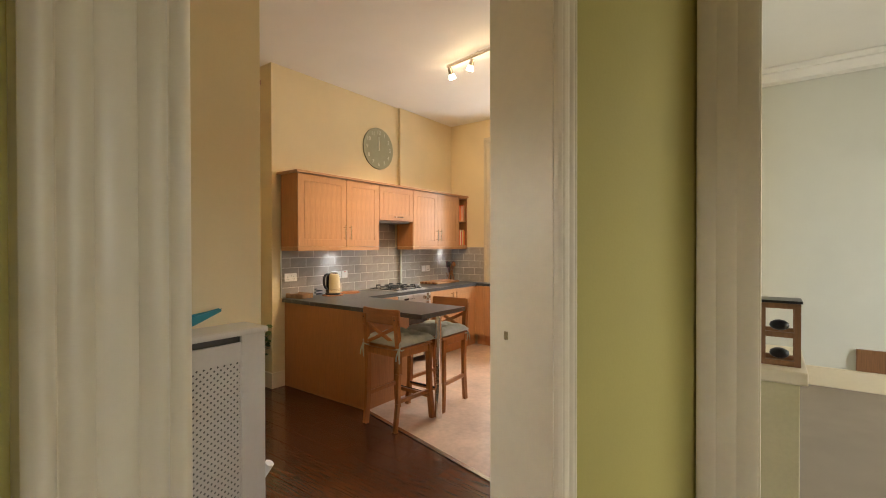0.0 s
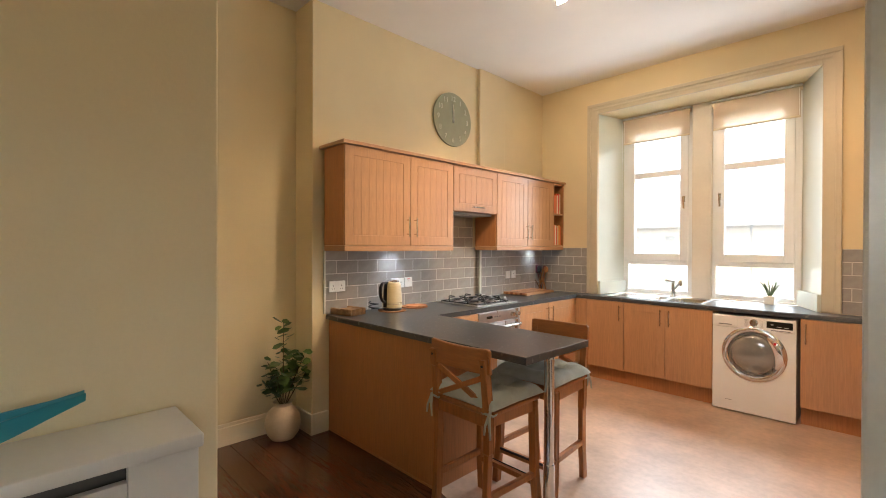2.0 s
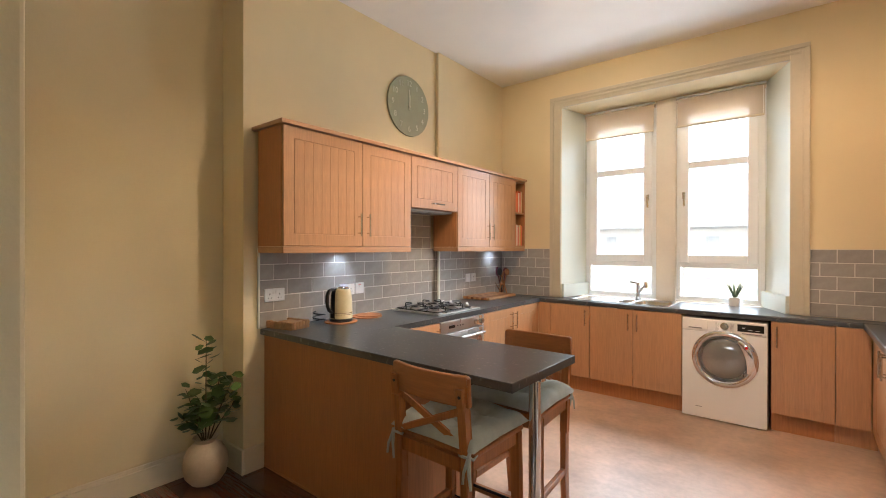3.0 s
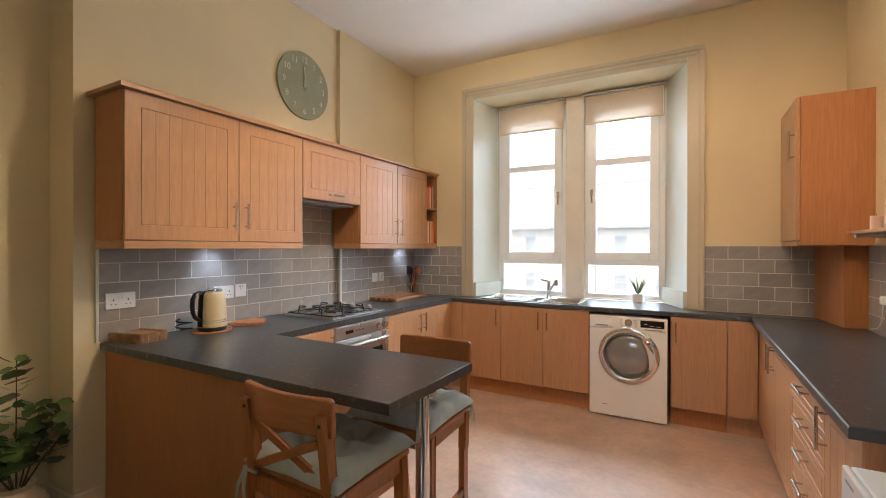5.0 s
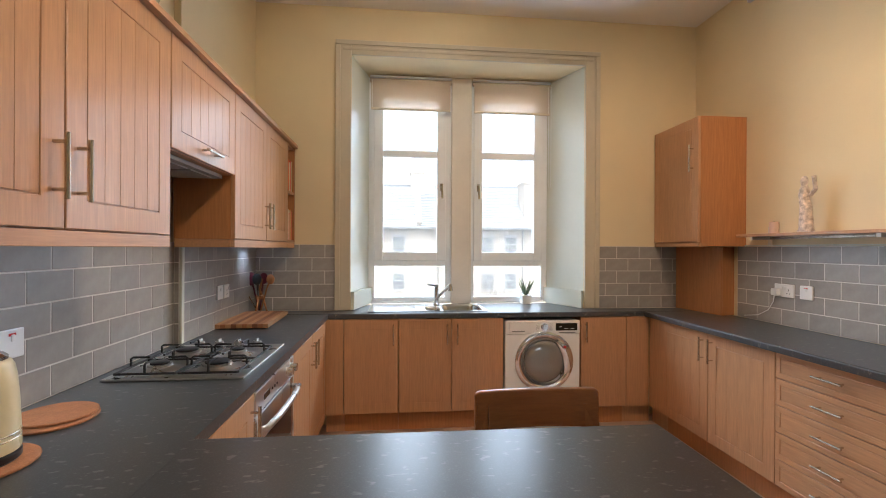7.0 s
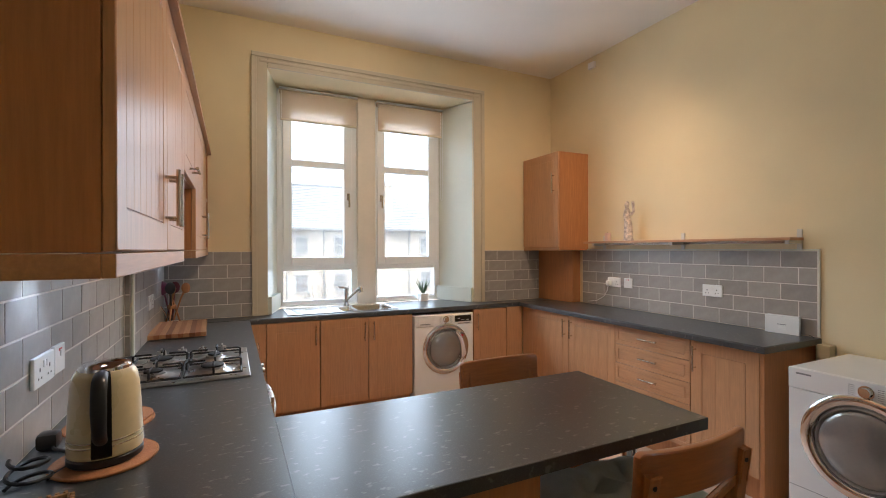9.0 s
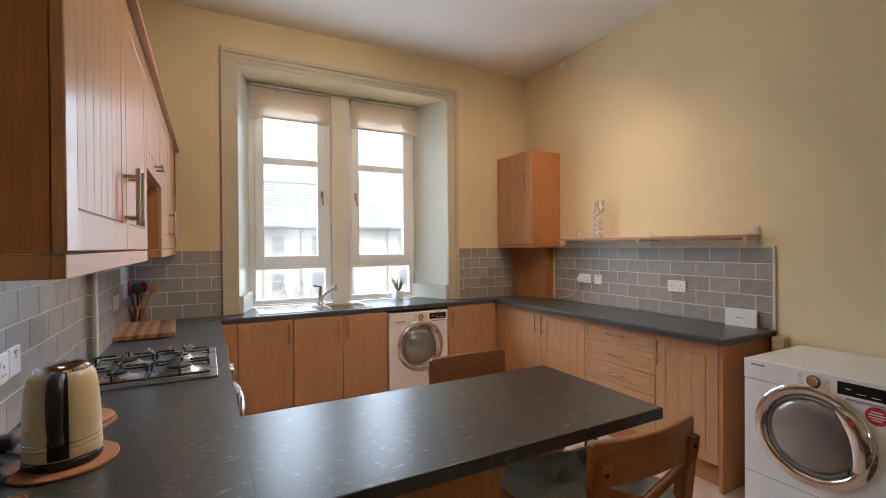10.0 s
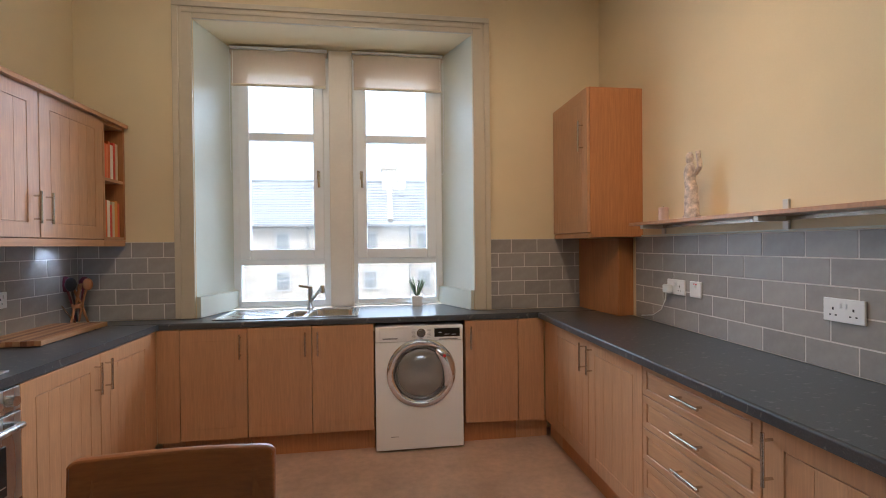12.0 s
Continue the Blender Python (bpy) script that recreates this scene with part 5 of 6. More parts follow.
def bar_stool(m):
    ob = thing("bar_stool", m, "stained beech bar stool with crossed back at the breakfast bar", "stool", "stools at the breakfast bar")
    for s in (-1, 1):
        bm = B()
        pts = [(s * 0.166, -0.205, 0.0), (s * 0.170, -0.178, 0.22), (s * 0.174, -0.170, 0.45), (s * 0.176, -0.175, 0.65), (s * 0.176, -0.193, 0.82), (s * 0.174, -0.207, 0.906)]
        for a, b in zip(pts, pts[1:]):
            beam(bm, a, (b[0], b[1], b[2] + 0.002), 0.030, 0.036, (0, 1, 0), 0.004)
        part("back_leg", bm, STOOL, ob)
        bm = B()
        pts = [(s * 0.198, 0.212, 0.0), (s * 0.190, 0.188, 0.25), (s * 0.186, 0.180, 0.625)]
        for a, b in zip(pts, pts[1:]):
            beam(bm, a, (b[0], b[1], b[2] + 0.002), 0.034, 0.034, (0, 1, 0), 0.004)
        part("front_leg", bm, STOOL, ob)
        bm = B()
        beam(bm, (s * 0.171, -0.18, 0.235), (s * 0.188, 0.185, 0.235), 0.018, 0.03)
        part("side_stretcher", bm, STOOL, ob)
        bm = B()
        beam(bm, (s * 0.176, -0.16, 0.605), (s * 0.186, 0.17, 0.605), 0.02, 0.055)
        part("side_rail", bm, STOOL, ob)
        bm = B()
        beam(bm, (-s * 0.178, -0.175 - 0.006 * s, 0.662), (s * 0.172, -0.190 - 0.006 * s, 0.822), 0.022, 0.012, (0, 1, 0), 0.003)
        part("cross_brace", bm, STOOL, ob)
    bm = B()
    beam(bm, (-0.186, 0.183, 0.60), (0.186, 0.183, 0.60), 0.02, 0.055)
    part("front_rail", bm, STOOL, ob)
    bm = B()
    beam(bm, (-0.174, -0.172, 0.605), (0.174, -0.172, 0.605), 0.02, 0.055)
    part("back_rail", bm, STOOL, ob)
    bm = B()
    beam(bm, (-0.189, 0.19, 0.19), (0.189, 0.19, 0.19), 0.02, 0.03)
    part("foot_rest", bm, STOOL, ob)
    bm = B()
    beam(bm, (-0.186, 0.2025, 0.203), (0.186, 0.2025, 0.203), 0.004, 0.014, bevel=0)
    part("foot_strip", bm, BLACK, ob, "dark metal foot strip")
    bm = B()
    box(bm, -0.205, 0.205, -0.165, 0.215, 0.632, 0.652, 0.006)
    part("seat", bm, STOOL, ob)
    # curved top rail
    bm = B()
    n = 40
    rows = []
    for i in range(n + 1):
        u = i / n * 2 - 1
        u = math.copysign(1 - (1 - abs(u)) ** 1.6, u)
        x, y = u * 0.203, -0.182 - 0.026 * (1 - u * u)
        c = max(0.0, abs(x) - 0.183)
        zt = 0.956 + 0.004 * u * u - 0.022 + math.sqrt(max(0.0, 0.022 ** 2 - c * c))
        rows.append([bm.verts.new(p) for p in ((x, y - 0.014, 0.835), (x, y + 0.008, 0.835), (x, y + 0.002, zt), (x, y - 0.020, zt))])
    for a, b in zip(rows, rows[1:]):
        for k in range(4):
            bm.faces.new((a[k], a[(k + 1) % 4], b[(k + 1) % 4], b[k]))
    bm.faces.new(rows[0])
    bm.faces.new(list(reversed(rows[-1])))
    bmesh.ops.recalc_face_normals(bm, faces=bm.faces)
    bmesh.ops.bevel(bm, geom=[e for e in bm.edges if e.is_manifold and e.calc_face_angle(0) > 0.9], offset=0.006, segments=2, profile=0.5, affect="EDGES")
    part("top_rail", bm, STOOL_X, ob)
    for s in (-1, 1):
        bm = B()
        rod(bm, (s * 0.175, -0.210, 0.878), (s * 0.175, -0.2222, 0.880), 0.007)
        part("bolt", bm, BLACK, ob)
    return ob


def cushion(m):
    ob = thing("seat_cushion", m, "grey-green tufted cotton seat cushion tied to the stool", "cushion", "stool cushions")
    n, bm = 56, B()
    tufts = [(a * 0.078, b * 0.074) for a in (-1, 1) for b in (-1, 1)]
    top, bot = {}, {}
    for i in range(n + 1):
        for j in range(n + 1):
            u, v = i / n * 2 - 1, j / n * 2 - 1
            pinch = 1 - 0.05 * (1 - abs(v)) * abs(u) ** 4 - 0.05 * (1 - abs(u)) * abs(v) ** 4
            x, y = u * 0.222 * pinch, v * 0.212 * pinch
            e = max(0.0, (1 - u ** 6)) ** 0.5 * max(0.0, (1 - v ** 6)) ** 0.5
            near = min(math.hypot(x - a, y - b) for a, b in tufts)
            puff = 1 - math.exp(-(near / 0.052) ** 1.2)
            crease = 0.0
            for k, (a, b) in enumerate(tufts):
                d, turn = math.hypot(x - a, y - b), math.atan2(y - b, x - a)
                crease += math.exp(-((d - 0.045) / 0.035) ** 2) * abs(math.sin(turn * 2 + 0.7 * k)) ** 9
            rim = 0.006 * max(abs(u), abs(v)) ** 8 * noise.noise((x * 26, y * 26, 4.1))
            z = e * (0.010 + 0.062 * puff - 0.018 * crease + 0.018 * noise.noise((x * 14, y * 14, 1.3))) + rim
            top[i, j] = bm.verts.new((x, y, 0.016 + max(0.0, z)))
            edge = i in (0, n) or j in (0, n)
            bot[i, j] = top[i, j] if edge else bm.verts.new((x, y, 0.018 - 0.016 * e))
    for i in range(n):
        for j in range(n):
            bm.faces.new((top[i, j], top[i + 1, j], top[i + 1, j + 1], top[i, j + 1]))
            bm.faces.new((bot[i, j], bot[i, j + 1], bot[i + 1, j + 1], bot[i + 1, j]))
    part("pad", bm, SAGECLOTH, ob)
    for a, b in tufts:
        bm = B()
        dz = 0.016 + 0.011
        rod(bm, (a, b, dz - 0.006), (a, b, dz - 0.001), 0.006, seg=10)
        part("tuft_button", bm, SAGECLOTH, ob)
    for s in (-1, 1):
        bm = B()
        x = s * 0.19
        for k, (dx, dy) in enumerate(((0.012, -0.01), (-0.004, -0.02), (0.02, -0.016))):
            tube(bm, [(x, -0.185, 0.02), (x + s * 0.012, -0.215, 0.0), (x + s * 0.012 + dx, -0.222 + dy, -0.05), (x + s * 0.012 + dx * 1.4, -0.222 + dy * 1.2, -0.075 - 0.015 * k)], [0.006, 0.008, 0.006, 0.005], 6)
        tube(bm, [(x + s * 0.012, -0.22, 0.005), (x + s * 0.022, -0.2, -0.012), (x + s * 0.012, -0.15, -0.012), (x - s * 0.036, -0.21, -0.008), (x + s * 0.012, -0.222, 0.0)], 0.006, 6)
        part("tie", bm, SAGECLOTH, ob)
    part("care_label", boxes((-0.19, -0.165, -0.20, -0.165, 0.016, 0.018)), WHITE, ob, "white care label")
    return ob


st1, cu1 = place(1.583, 3.032, 0, -1), place(1.583, 3.052, 0.653, -1)
a = bar_stool(st1)
c = cushion(cu1)
copy_thing(a, place(1.592, 3.585, 0, 181))
copy_thing(c, place(1.592, 3.565, 0.653, 181))

# ---- plant in the niche ----
pl = thing("potted_plant", place(-0.10, 2.69), "leafy green plant in a round cream ceramic pot", "plant")
bm = B()
lathe(bm, [(0.06, 0.0), (0.085, 0.008), (0.115, 0.05), (0.128, 0.11), (0.122, 0.17), (0.098, 0.215), (0.070, 0.238), (0.060, 0.25), (0.066, 0.268), (0.072, 0.277), (0.064, 0.276), (0.054, 0.262), (0.0001, 0.255)], 40)
part("pot", bm, CREAMPOT, pl, "round cream ceramic pot")
PLEAF, pnt, pb = material("glossy_green_leaf")
pi = pnt.nodes.new("ShaderNodeObjectInfo")
pnt.links.new(mix_rgb(pnt, pi.outputs["Random"], (0.035, 0.09, 0.02), (0.11, 0.17, 0.038)), pb.inputs["Base Color"])
pb.inputs["Roughness"].default_value = 0.4
STEM = surface("brown_stem", (0.10, 0.07, 0.03), 0.7)


def leaf_mesh(r):
    """A round scalloped, slightly cupped leaf lying along +x."""
    bm = B()
    n = 18
    mid = bm.verts.new((r * 0.55, 0, -0.10 * r))
    rim = []
    for i in range(n):
        a = 2 * math.pi * i / n
        rr = r * (0.95 + 0.09 * math.cos(a * 6)) * (0.72 if i == n // 2 else 1.0)
        rim.append(bm.verts.new((r * 0.75 + rr * math.cos(a) * 0.85, rr * math.sin(a), 0.05 * r * math.cos(2 * a))))
    for i in range(n):
        bm.faces.new((mid, rim[i], rim[(i + 1) % n]))
    return mesh_of("leaf", bm, PLEAF, 80)


leaf_data = [leaf_mesh(r) for r in (0.028, 0.037, 0.047)]
prng = random.Random(11)
tips = ((0.02, -0.03, 0.57), (0.09, 0.10, 0.34), (-0.05, -0.12, 0.30), (0.10, -0.12, 0.25), (-0.06, 0.09, 0.33), (0.05, 0.16, 0.22), (0.04, -0.17, 0.18))
for i, (tx, ty, th) in enumerate(tips):
    bm = B()
    ty, th, z0 = ty + 0.025, th * 1.1, 0.25
    pts = [Vector((tx * 0.12, ty * 0.12, z0)), Vector((tx * 0.5, ty * 0.5, z0 + th * 0.5)), Vector((tx, ty, z0 + th))]
    tube(bm, pts, [0.0045, 0.0035, 0.002], 6)
    stem = part("stem", bm, STEM, pl)
    nl = 24 if i == 0 else 17
    for k in range(nl):
        u = 0.35 + 0.65 * (k + 0.5) / nl
        p = pts[0].lerp(pts[1], u * 2) if u < 0.5 else pts[1].lerp(pts[2], u * 2 - 1)
        az = k * 2.4 + i
        off = Vector((math.cos(az), math.sin(az), 0)) * (0.012 + 0.03 * prng.random() * (1.2 - u * 0.6))
        ob = new("leaf", leaf_data[prng.randrange(3)])
        ob.parent = pl
        ob.matrix_basis = Matrix.Translation(p + off + Vector((0, 0, 0.01))) @ pose(0, 0, 0, prng.uniform(-35, 35), prng.uniform(-50, 25), math.degrees(az) + prng.uniform(-30, 30))

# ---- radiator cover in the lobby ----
SHADEBACK = surface("lattice_shade_grey", (0.13, 0.12, 0.10), 0.8)
rcv = thing("radiator_cover", place(1.94, 0.15), "white painted radiator cover with diamond lattice grille", "radiator cover")
L = 1.34
part("top", boxes((0.0, 0.21, -0.02, L + 0.005, 1.046, 1.074), bevel=0.005), MDF, rcv)
part("front_stile", boxes((0.172, 0.19, L - 0.118, L, 0.0, 1.045), bevel=0.002), MDF, rcv)
part("front_stile", boxes((0.172, 0.19, 0.0, 0.135, 0.0, 1.045), bevel=0.002), MDF, rcv)
part("front_rail", boxes((0.172, 0.19, 0.1355, L - 0.1185, 0.925, 1.012), bevel=0.002), MDF, rcv)
part("front_rail", boxes((0.172, 0.19, 0.1355, L - 0.1185, 0.0, 0.13), bevel=0.002), MDF, rcv)
part("side_panel", boxes((0.0, 0.1715, L - 0.018, L, 0.0, 1.045)), MDF, rcv)
part("side_panel", boxes((0.0, 0.1715, 0.0, 0.018, 0.0, 1.045)), MDF, rcv)
part("radiator", boxes((0.03, 0.12, 0.2, L - 0.2, 0.15, 0.9), bevel=0.01), GREYSIDE, rcv, "radiator in shadow behind the grille")
bm = B()
y0, y1, z0, z1, pitch = 0.13, L - 0.113, 0.125, 0.93, 0.030
for s in (1, -1):
    k = -int((z1 - z0) / pitch) - 1
    while y0 + k * pitch < y1 + (z1 - z0):
        # one diagonal strip, cut to the opening
        ya = y0 + k * pitch
        if s > 0:
            pa, pb2 = (ya, z0), (ya + (z1 - z0), z1)
        else:
            pa, pb2 = (ya, z1), (ya + (z1 - z0), z0)
        sl = s
        if pa[0] < y0:
            pa = (y0, pa[1] + sl * (y0 - pa[0]))
        if pb2[0] > y1:
            pb2 = (y1, pb2[1] - sl * (pb2[0] - y1))
        if pa[0] < y1 and pb2[0] - pa[0] > 0.004:
            x = 0.1785 if s > 0 else 0.1765
            beam(bm, (x, pa[0], pa[1]), (x, pb2[0], pb2[1]), 0.0125, 0.002, (1, 0, 0), 0)
        k += 1
# dark sheet that paints the shade behind slot and lattice
part("shade_sheet", boxes((0.150, 0.156, 0.02, L - 0.02, 0.02, 1.044)), SHADEBACK, rcv, "dark sheet painted as the shade behind the lattice")
g = part("grille", bm, MDF, rcv, "white diamond lattice")
tagged(g, kind="stuff")
vl = thing("radiator_valve", place(2.03, 1.535, 0.0), "white thermostatic radiator valve beside the cover", "valve")
bm = B()
rod(bm, (0, 0, 0.30), (0.03, 0.02, 0.36), 0.02, 0.023, 18)
part("head", bm, WHITE, vl)
bm = B()
rod(bm, (0, 0, 0.0), (0, 0, 0.30), 0.008)
part("pipe", bm, NICKEL, vl)

# boat-shaped dish in three colours
bt = thing("boat_dish", place(2.04, 0.74, 1.0755), "long boat-shaped wooden dish in pale pink, sky blue and teal", "dish")


def hull(y0, y1):
    bm = B()
    rows, n = [], 10
    for i in range(n + 1):
        y = y0 + (y1 - y0) * i / n
        u = y / 0.58
        wdt = 0.052 * (math.sin(math.pi * min(1, 0.12 + u * 0.93)) ** 0.6 if u < 0.97 else 0.2)
        wdt = max(wdt, 0.012)
        base = 0.078 * max(0, (u - 0.55) / 0.45) ** 1.4 + 0.012 * max(0, (0.12 - u) / 0.12)
        hgt = 0.050 + 0.010 * u - 0.044 * max(0, (u - 0.6) / 0.4) ** 1.3
        prof = [(-wdt, base + hgt), (-wdt * 0.85, base + hgt * 0.45), (-wdt * 0.5, base), (wdt * 0.5, base), (wdt * 0.85, base + hgt * 0.45), (wdt, base + hgt),
                (wdt * 0.86, base + hgt), (wdt * 0.6, base + hgt * 0.4), (-wdt * 0.6, base + hgt * 0.4), (-wdt * 0.86, base + hgt)]
        rows.append([bm.verts.new((x, y, z)) for x, z in prof])
    m = len(rows[0])
    for a, b in zip(rows, rows[1:]):
        for k in range(m):
            bm.faces.new((a[k], a[(k + 1) % m], b[(k + 1) % m], b[k]))
    bm.faces.new(rows[0])
    bm.faces.new(list(reversed(rows[-1])))
    return bm


part("pale_end", hull(0.0, 0.265), surface("pale_pink_wash", (0.68, 0.56, 0.46), 0.6, vary=0.15, scale=10, grain=60, relief=0.3, stretch=(1, 0.2, 1)), bt)
part("blue_band", hull(0.2655, 0.335), surface("pale_blue_wash", (0.32, 0.50, 0.52), 0.55, vary=0.2, scale=14, grain=60, relief=0.3, stretch=(1, 0.2, 1)), bt)
part("teal_end", hull(0.3355, 0.58), surface("teal_wash", (0.02, 0.22, 0.28), 0.45, vary=0.35, scale=12, grain=60, relief=0.3, stretch=(1, 0.2, 1)), bt)

# wooden corner shelf high on the niche wall
cs = thing("corner_bracket_shelf", place(0, 1.588, 2.34), "small dark wooden shelf high on the niche wall", "shelf")
bm = B()
prism(bm, [(1.15, 0.002), (1.74, 0.002), (1.74, 0.09), (1.68, 0.16), (1.15, 0.16)], 0.07, 0.095, 0.003)
part("board", bm, STOOL, cs)
bm = B()
for x in (1.3, 1.62):
    vs = [bm.verts.new(p) for p in ((x, 0.002, -0.06), (x, 0.14, 0.069), (x, 0.002, 0.069), (x + 0.025, 0.002, -0.06), (x + 0.025, 0.14, 0.069), (x + 0.025, 0.002, 0.069))]
    for f in ((0, 1, 2), (5, 4, 3), (0, 3, 4, 1), (1, 4, 5, 2), (2, 5, 3, 0)):
        bm.faces.new([vs[i] for i in f])
part("bracket", bm, STOOL, cs)

# ---- skirting boards ----


def skirting(name, rows):
    return solid(name, boxes(*rows, bevel=0.003), GLOSS, "cream gloss skirting board", "skirting", kind="structure")


skirting("baseboard_niche", [(XN, XN + 0.018, 1.59, 2.86, -0.004, 0.13), (XN, XN + 0.012, 1.59, 2.86, 0.13, 0.155)])
skirting("baseboard_pier", [(XN + 0.02, XL + 0.018, 2.862, 2.88, -0.004, 0.155), (XL, XL + 0.018, 2.881, 3.012, -0.004, 0.155)])
skirting("baseboard_south", [(XN + 0.02, 1.937, 1.588, 1.606, -0.004, 0.155)])
skirting("baseboard_east", [(XR - 0.018, XR, 3.41, 3.49, 0.0, 0.155), (XR - 0.018, XR, 2.0, 3.4, 0.0, 0.155)])
skirting("baseboard_room", [(3.87, 9.0, 6.28, 6.30, 0.0, 0.2)])
solid("pipe_cover", boxes((3.63, XR - 0.001, 3.43, 3.495, 0.80, 0.88), bevel=0.004), CREAM, "small cream pipe cover beside the worktop", "panel")

# ---- next room, seen through its door ----
hw = thing("sideboard", place(3.87, 2.55), "cream painted cupboard with a white top in the next room", "cabinet")
part("body", boxes((0, 0.32, 0, 0.5, 0, 0.90), bevel=0.004), surface("pale_yellow_paint", (0.62, 0.55, 0.33), 0.6, vary=0.05), hw)
part("top", boxes((0.0, 0.345, -0.025, 0.52, 0.901, 0.955), bevel=0.006), GLOSS, hw)
ln = thing("wooden_lantern", place(4.055, 2.60, 0.956), "small wooden lantern box with glass panes", "lantern")
LW = wood("lantern_wood", (0.30, 0.14, 0.06), "z", 0.5, 0.3)
for x in (0.0, 0.118):
    for y in (0.0, 0.118):
        part("post", boxes((x, x + 0.022, y, y + 0.022, 0, 0.26)), LW, ln)
for z in (0.0, 0.118, 0.238):
    part("rail", boxes((0.022, 0.118, 0.002, 0.02, z, z + 0.022)), LW, ln)
    part("rail", boxes((0.022, 0.118, 0.12, 0.138, z, z + 0.022)), LW, ln)
part("floor_board", boxes((0.001, 0.139, 0.001, 0.139, -0.0, 0.004)), LW, ln)
part("roof", boxes((-0.006, 0.146, -0.006, 0.146, 0.261, 0.272), bevel=0.002), BLACK, ln)
bm = B()
for zc in (0.04, 0.16):
    bmesh.ops.create_icosphere(bm, subdivisions=2, radius=0.03, matrix=Matrix.Translation((0.07, 0.07, zc)) @ Matrix.Diagonal((1.2, 1, 0.8, 1)))
part("dark_stone", bm, BLACK, ln)
solid("wall_vent", boxes((4.78, 5.15, 6.262, 6.30, 0.205, 0.42), bevel=0.003), LW, "reddish wooden vent panel on the far wall", "vent")

# ---- outside: tenement row and a bare tree ----
SAND = surface("pale_sandstone", (0.60, 0.495, 0.375), 0.9, vary=0.25, scale=0.8, grain=6, relief=0.3, fine=0.15)
SLATE = surface("grey_roof_tile", (0.34, 0.325, 0.305), 0.7, vary=0.25, scale=1.2, grain=9, relief=0.3, fine=0.2)
tb = thing("tenement_building", place(0, 35, -6), "pale sandstone tenement row with grey tiled roof and chimneys", "building")
EAVE, RISE, RUN, HIP = 8.95, 3.65, 4.5, 12.2
part("wall", boxes((-40, 17.5, 0, 9, 0, EAVE)), SAND, tb)
bm = B()
n = 26
for i in range(n):
    # one course of tiles; the roof is hipped at its east end
    u0, u1 = i / n, (i + 1) / n
    y, z, q, x1, x2 = -0.35 + u0 * RUN, EAVE + 0.05 + u0 * RISE, EAVE + 0.01 + u1 * RISE, 17.9 - u0 * 5.7, 17.9 - u1 * 5.7
    vs = [bm.verts.new(p) for p in ((-40, y, z), (x1, y, z), (x2, -0.33 + u1 * RUN, q), (-40, -0.33 + u1 * RUN, q), (-40, y, z - 0.06), (x1, y, z - 0.06))]
    bm.faces.new(vs[:4])
    bm.faces.new((vs[0], vs[4], vs[5], vs[1]))
part("roof", bm, SLATE, tb)
bm = B()
vs = [bm.verts.new(p) for p in ((17.9, -0.35, EAVE), (17.9, 9.2, EAVE), (HIP, RUN - 0.35, EAVE + RISE))]
bm.faces.new(vs)
vs = [bm.verts.new(p) for p in ((-40, 9.2, EAVE), (17.9, 9.2, EAVE), (HIP, RUN - 0.35, EAVE + RISE), (-40, RUN - 0.35, EAVE + RISE))]
bm.faces.new(vs)
part("roof_back", bm, SLATE, tb)
part("ridge", boxes((-40, HIP, RUN - 0.5, RUN - 0.2, EAVE + RISE - 0.06, EAVE + RISE + 0.10), bevel=0.03), SLATE, tb)
part("gutter", boxes((-40, 17.9, -0.5, -0.34, EAVE - 0.12, EAVE + 0.02)), GREYSIDE, tb)
part("string_course", boxes((-40, 17.55, -0.08, -0.005, EAVE - 0.45, EAVE - 0.28)), SAND, tb)
for x in (-26.0, -13.5, 2.5):
    ch = part("chimney", boxes((x - 0.45, x + 0.65, 3.2, 4.9, EAVE + 2.4, EAVE + 4.7), (x - 0.53, x + 0.73, 3.12, 4.98, EAVE + 4.55, EAVE + 4.75)), SAND, tb)
    for k in range(3):
        bm = B()
        rod(bm, (x - 0.15 + 0.27 * k, 4.05, EAVE + 4.75), (x - 0.15 + 0.27 * k, 4.05, EAVE + 5.15), 0.12, 0.09, 10)
        part("chimney_pot", bm, SAND, ch)
    bm = B()
    beam(bm, (x + 0.1, -0.35, EAVE + 0.22), (x + 0.1, RUN - 0.4, EAVE + RISE + 0.15), 0.34, 0.4)
    part("skew", bm, SAND, tb, "pale stone skew between two roofs")
bm = B()
lathe(bm, [(0.02, 0.0), (0.25, 0.05), (0.42, 0.16), (0.41, 0.17), (0.24, 0.065), (0.0001, 0.02)], 24)
part("satellite_dish", bm, WHITE, tb, "white satellite dish", pose(3.55, 2.2, EAVE + 3.1, 75, 0, -25))
part("chimney_stack", boxes((10.7, 12.0, 0.6, 2.4, EAVE - 0.05, EAVE + 3.6), (10.62, 12.08, 0.52, 2.48, EAVE + 3.45, EAVE + 3.65)), SAND, tb, "broad pinkish chimney stack")
for x in (-11.2, -3.2, 4.0, 6.55, 10.4, 13.2):
    bm = B()
    rod(bm, (x, -0.09, 0.0), (x, -0.09, EAVE - 0.05), 0.055, seg=8)
    rod(bm, (x, -0.09, EAVE - 0.3), (x, -0.42, EAVE - 0.08), 0.05, seg=8)
    part("downpipe", bm, GREYSIDE, tb)
WGL = surface("dark_far_window", (0.24, 0.225, 0.20), 0.8, vary=0.2, scale=2, relief=0)
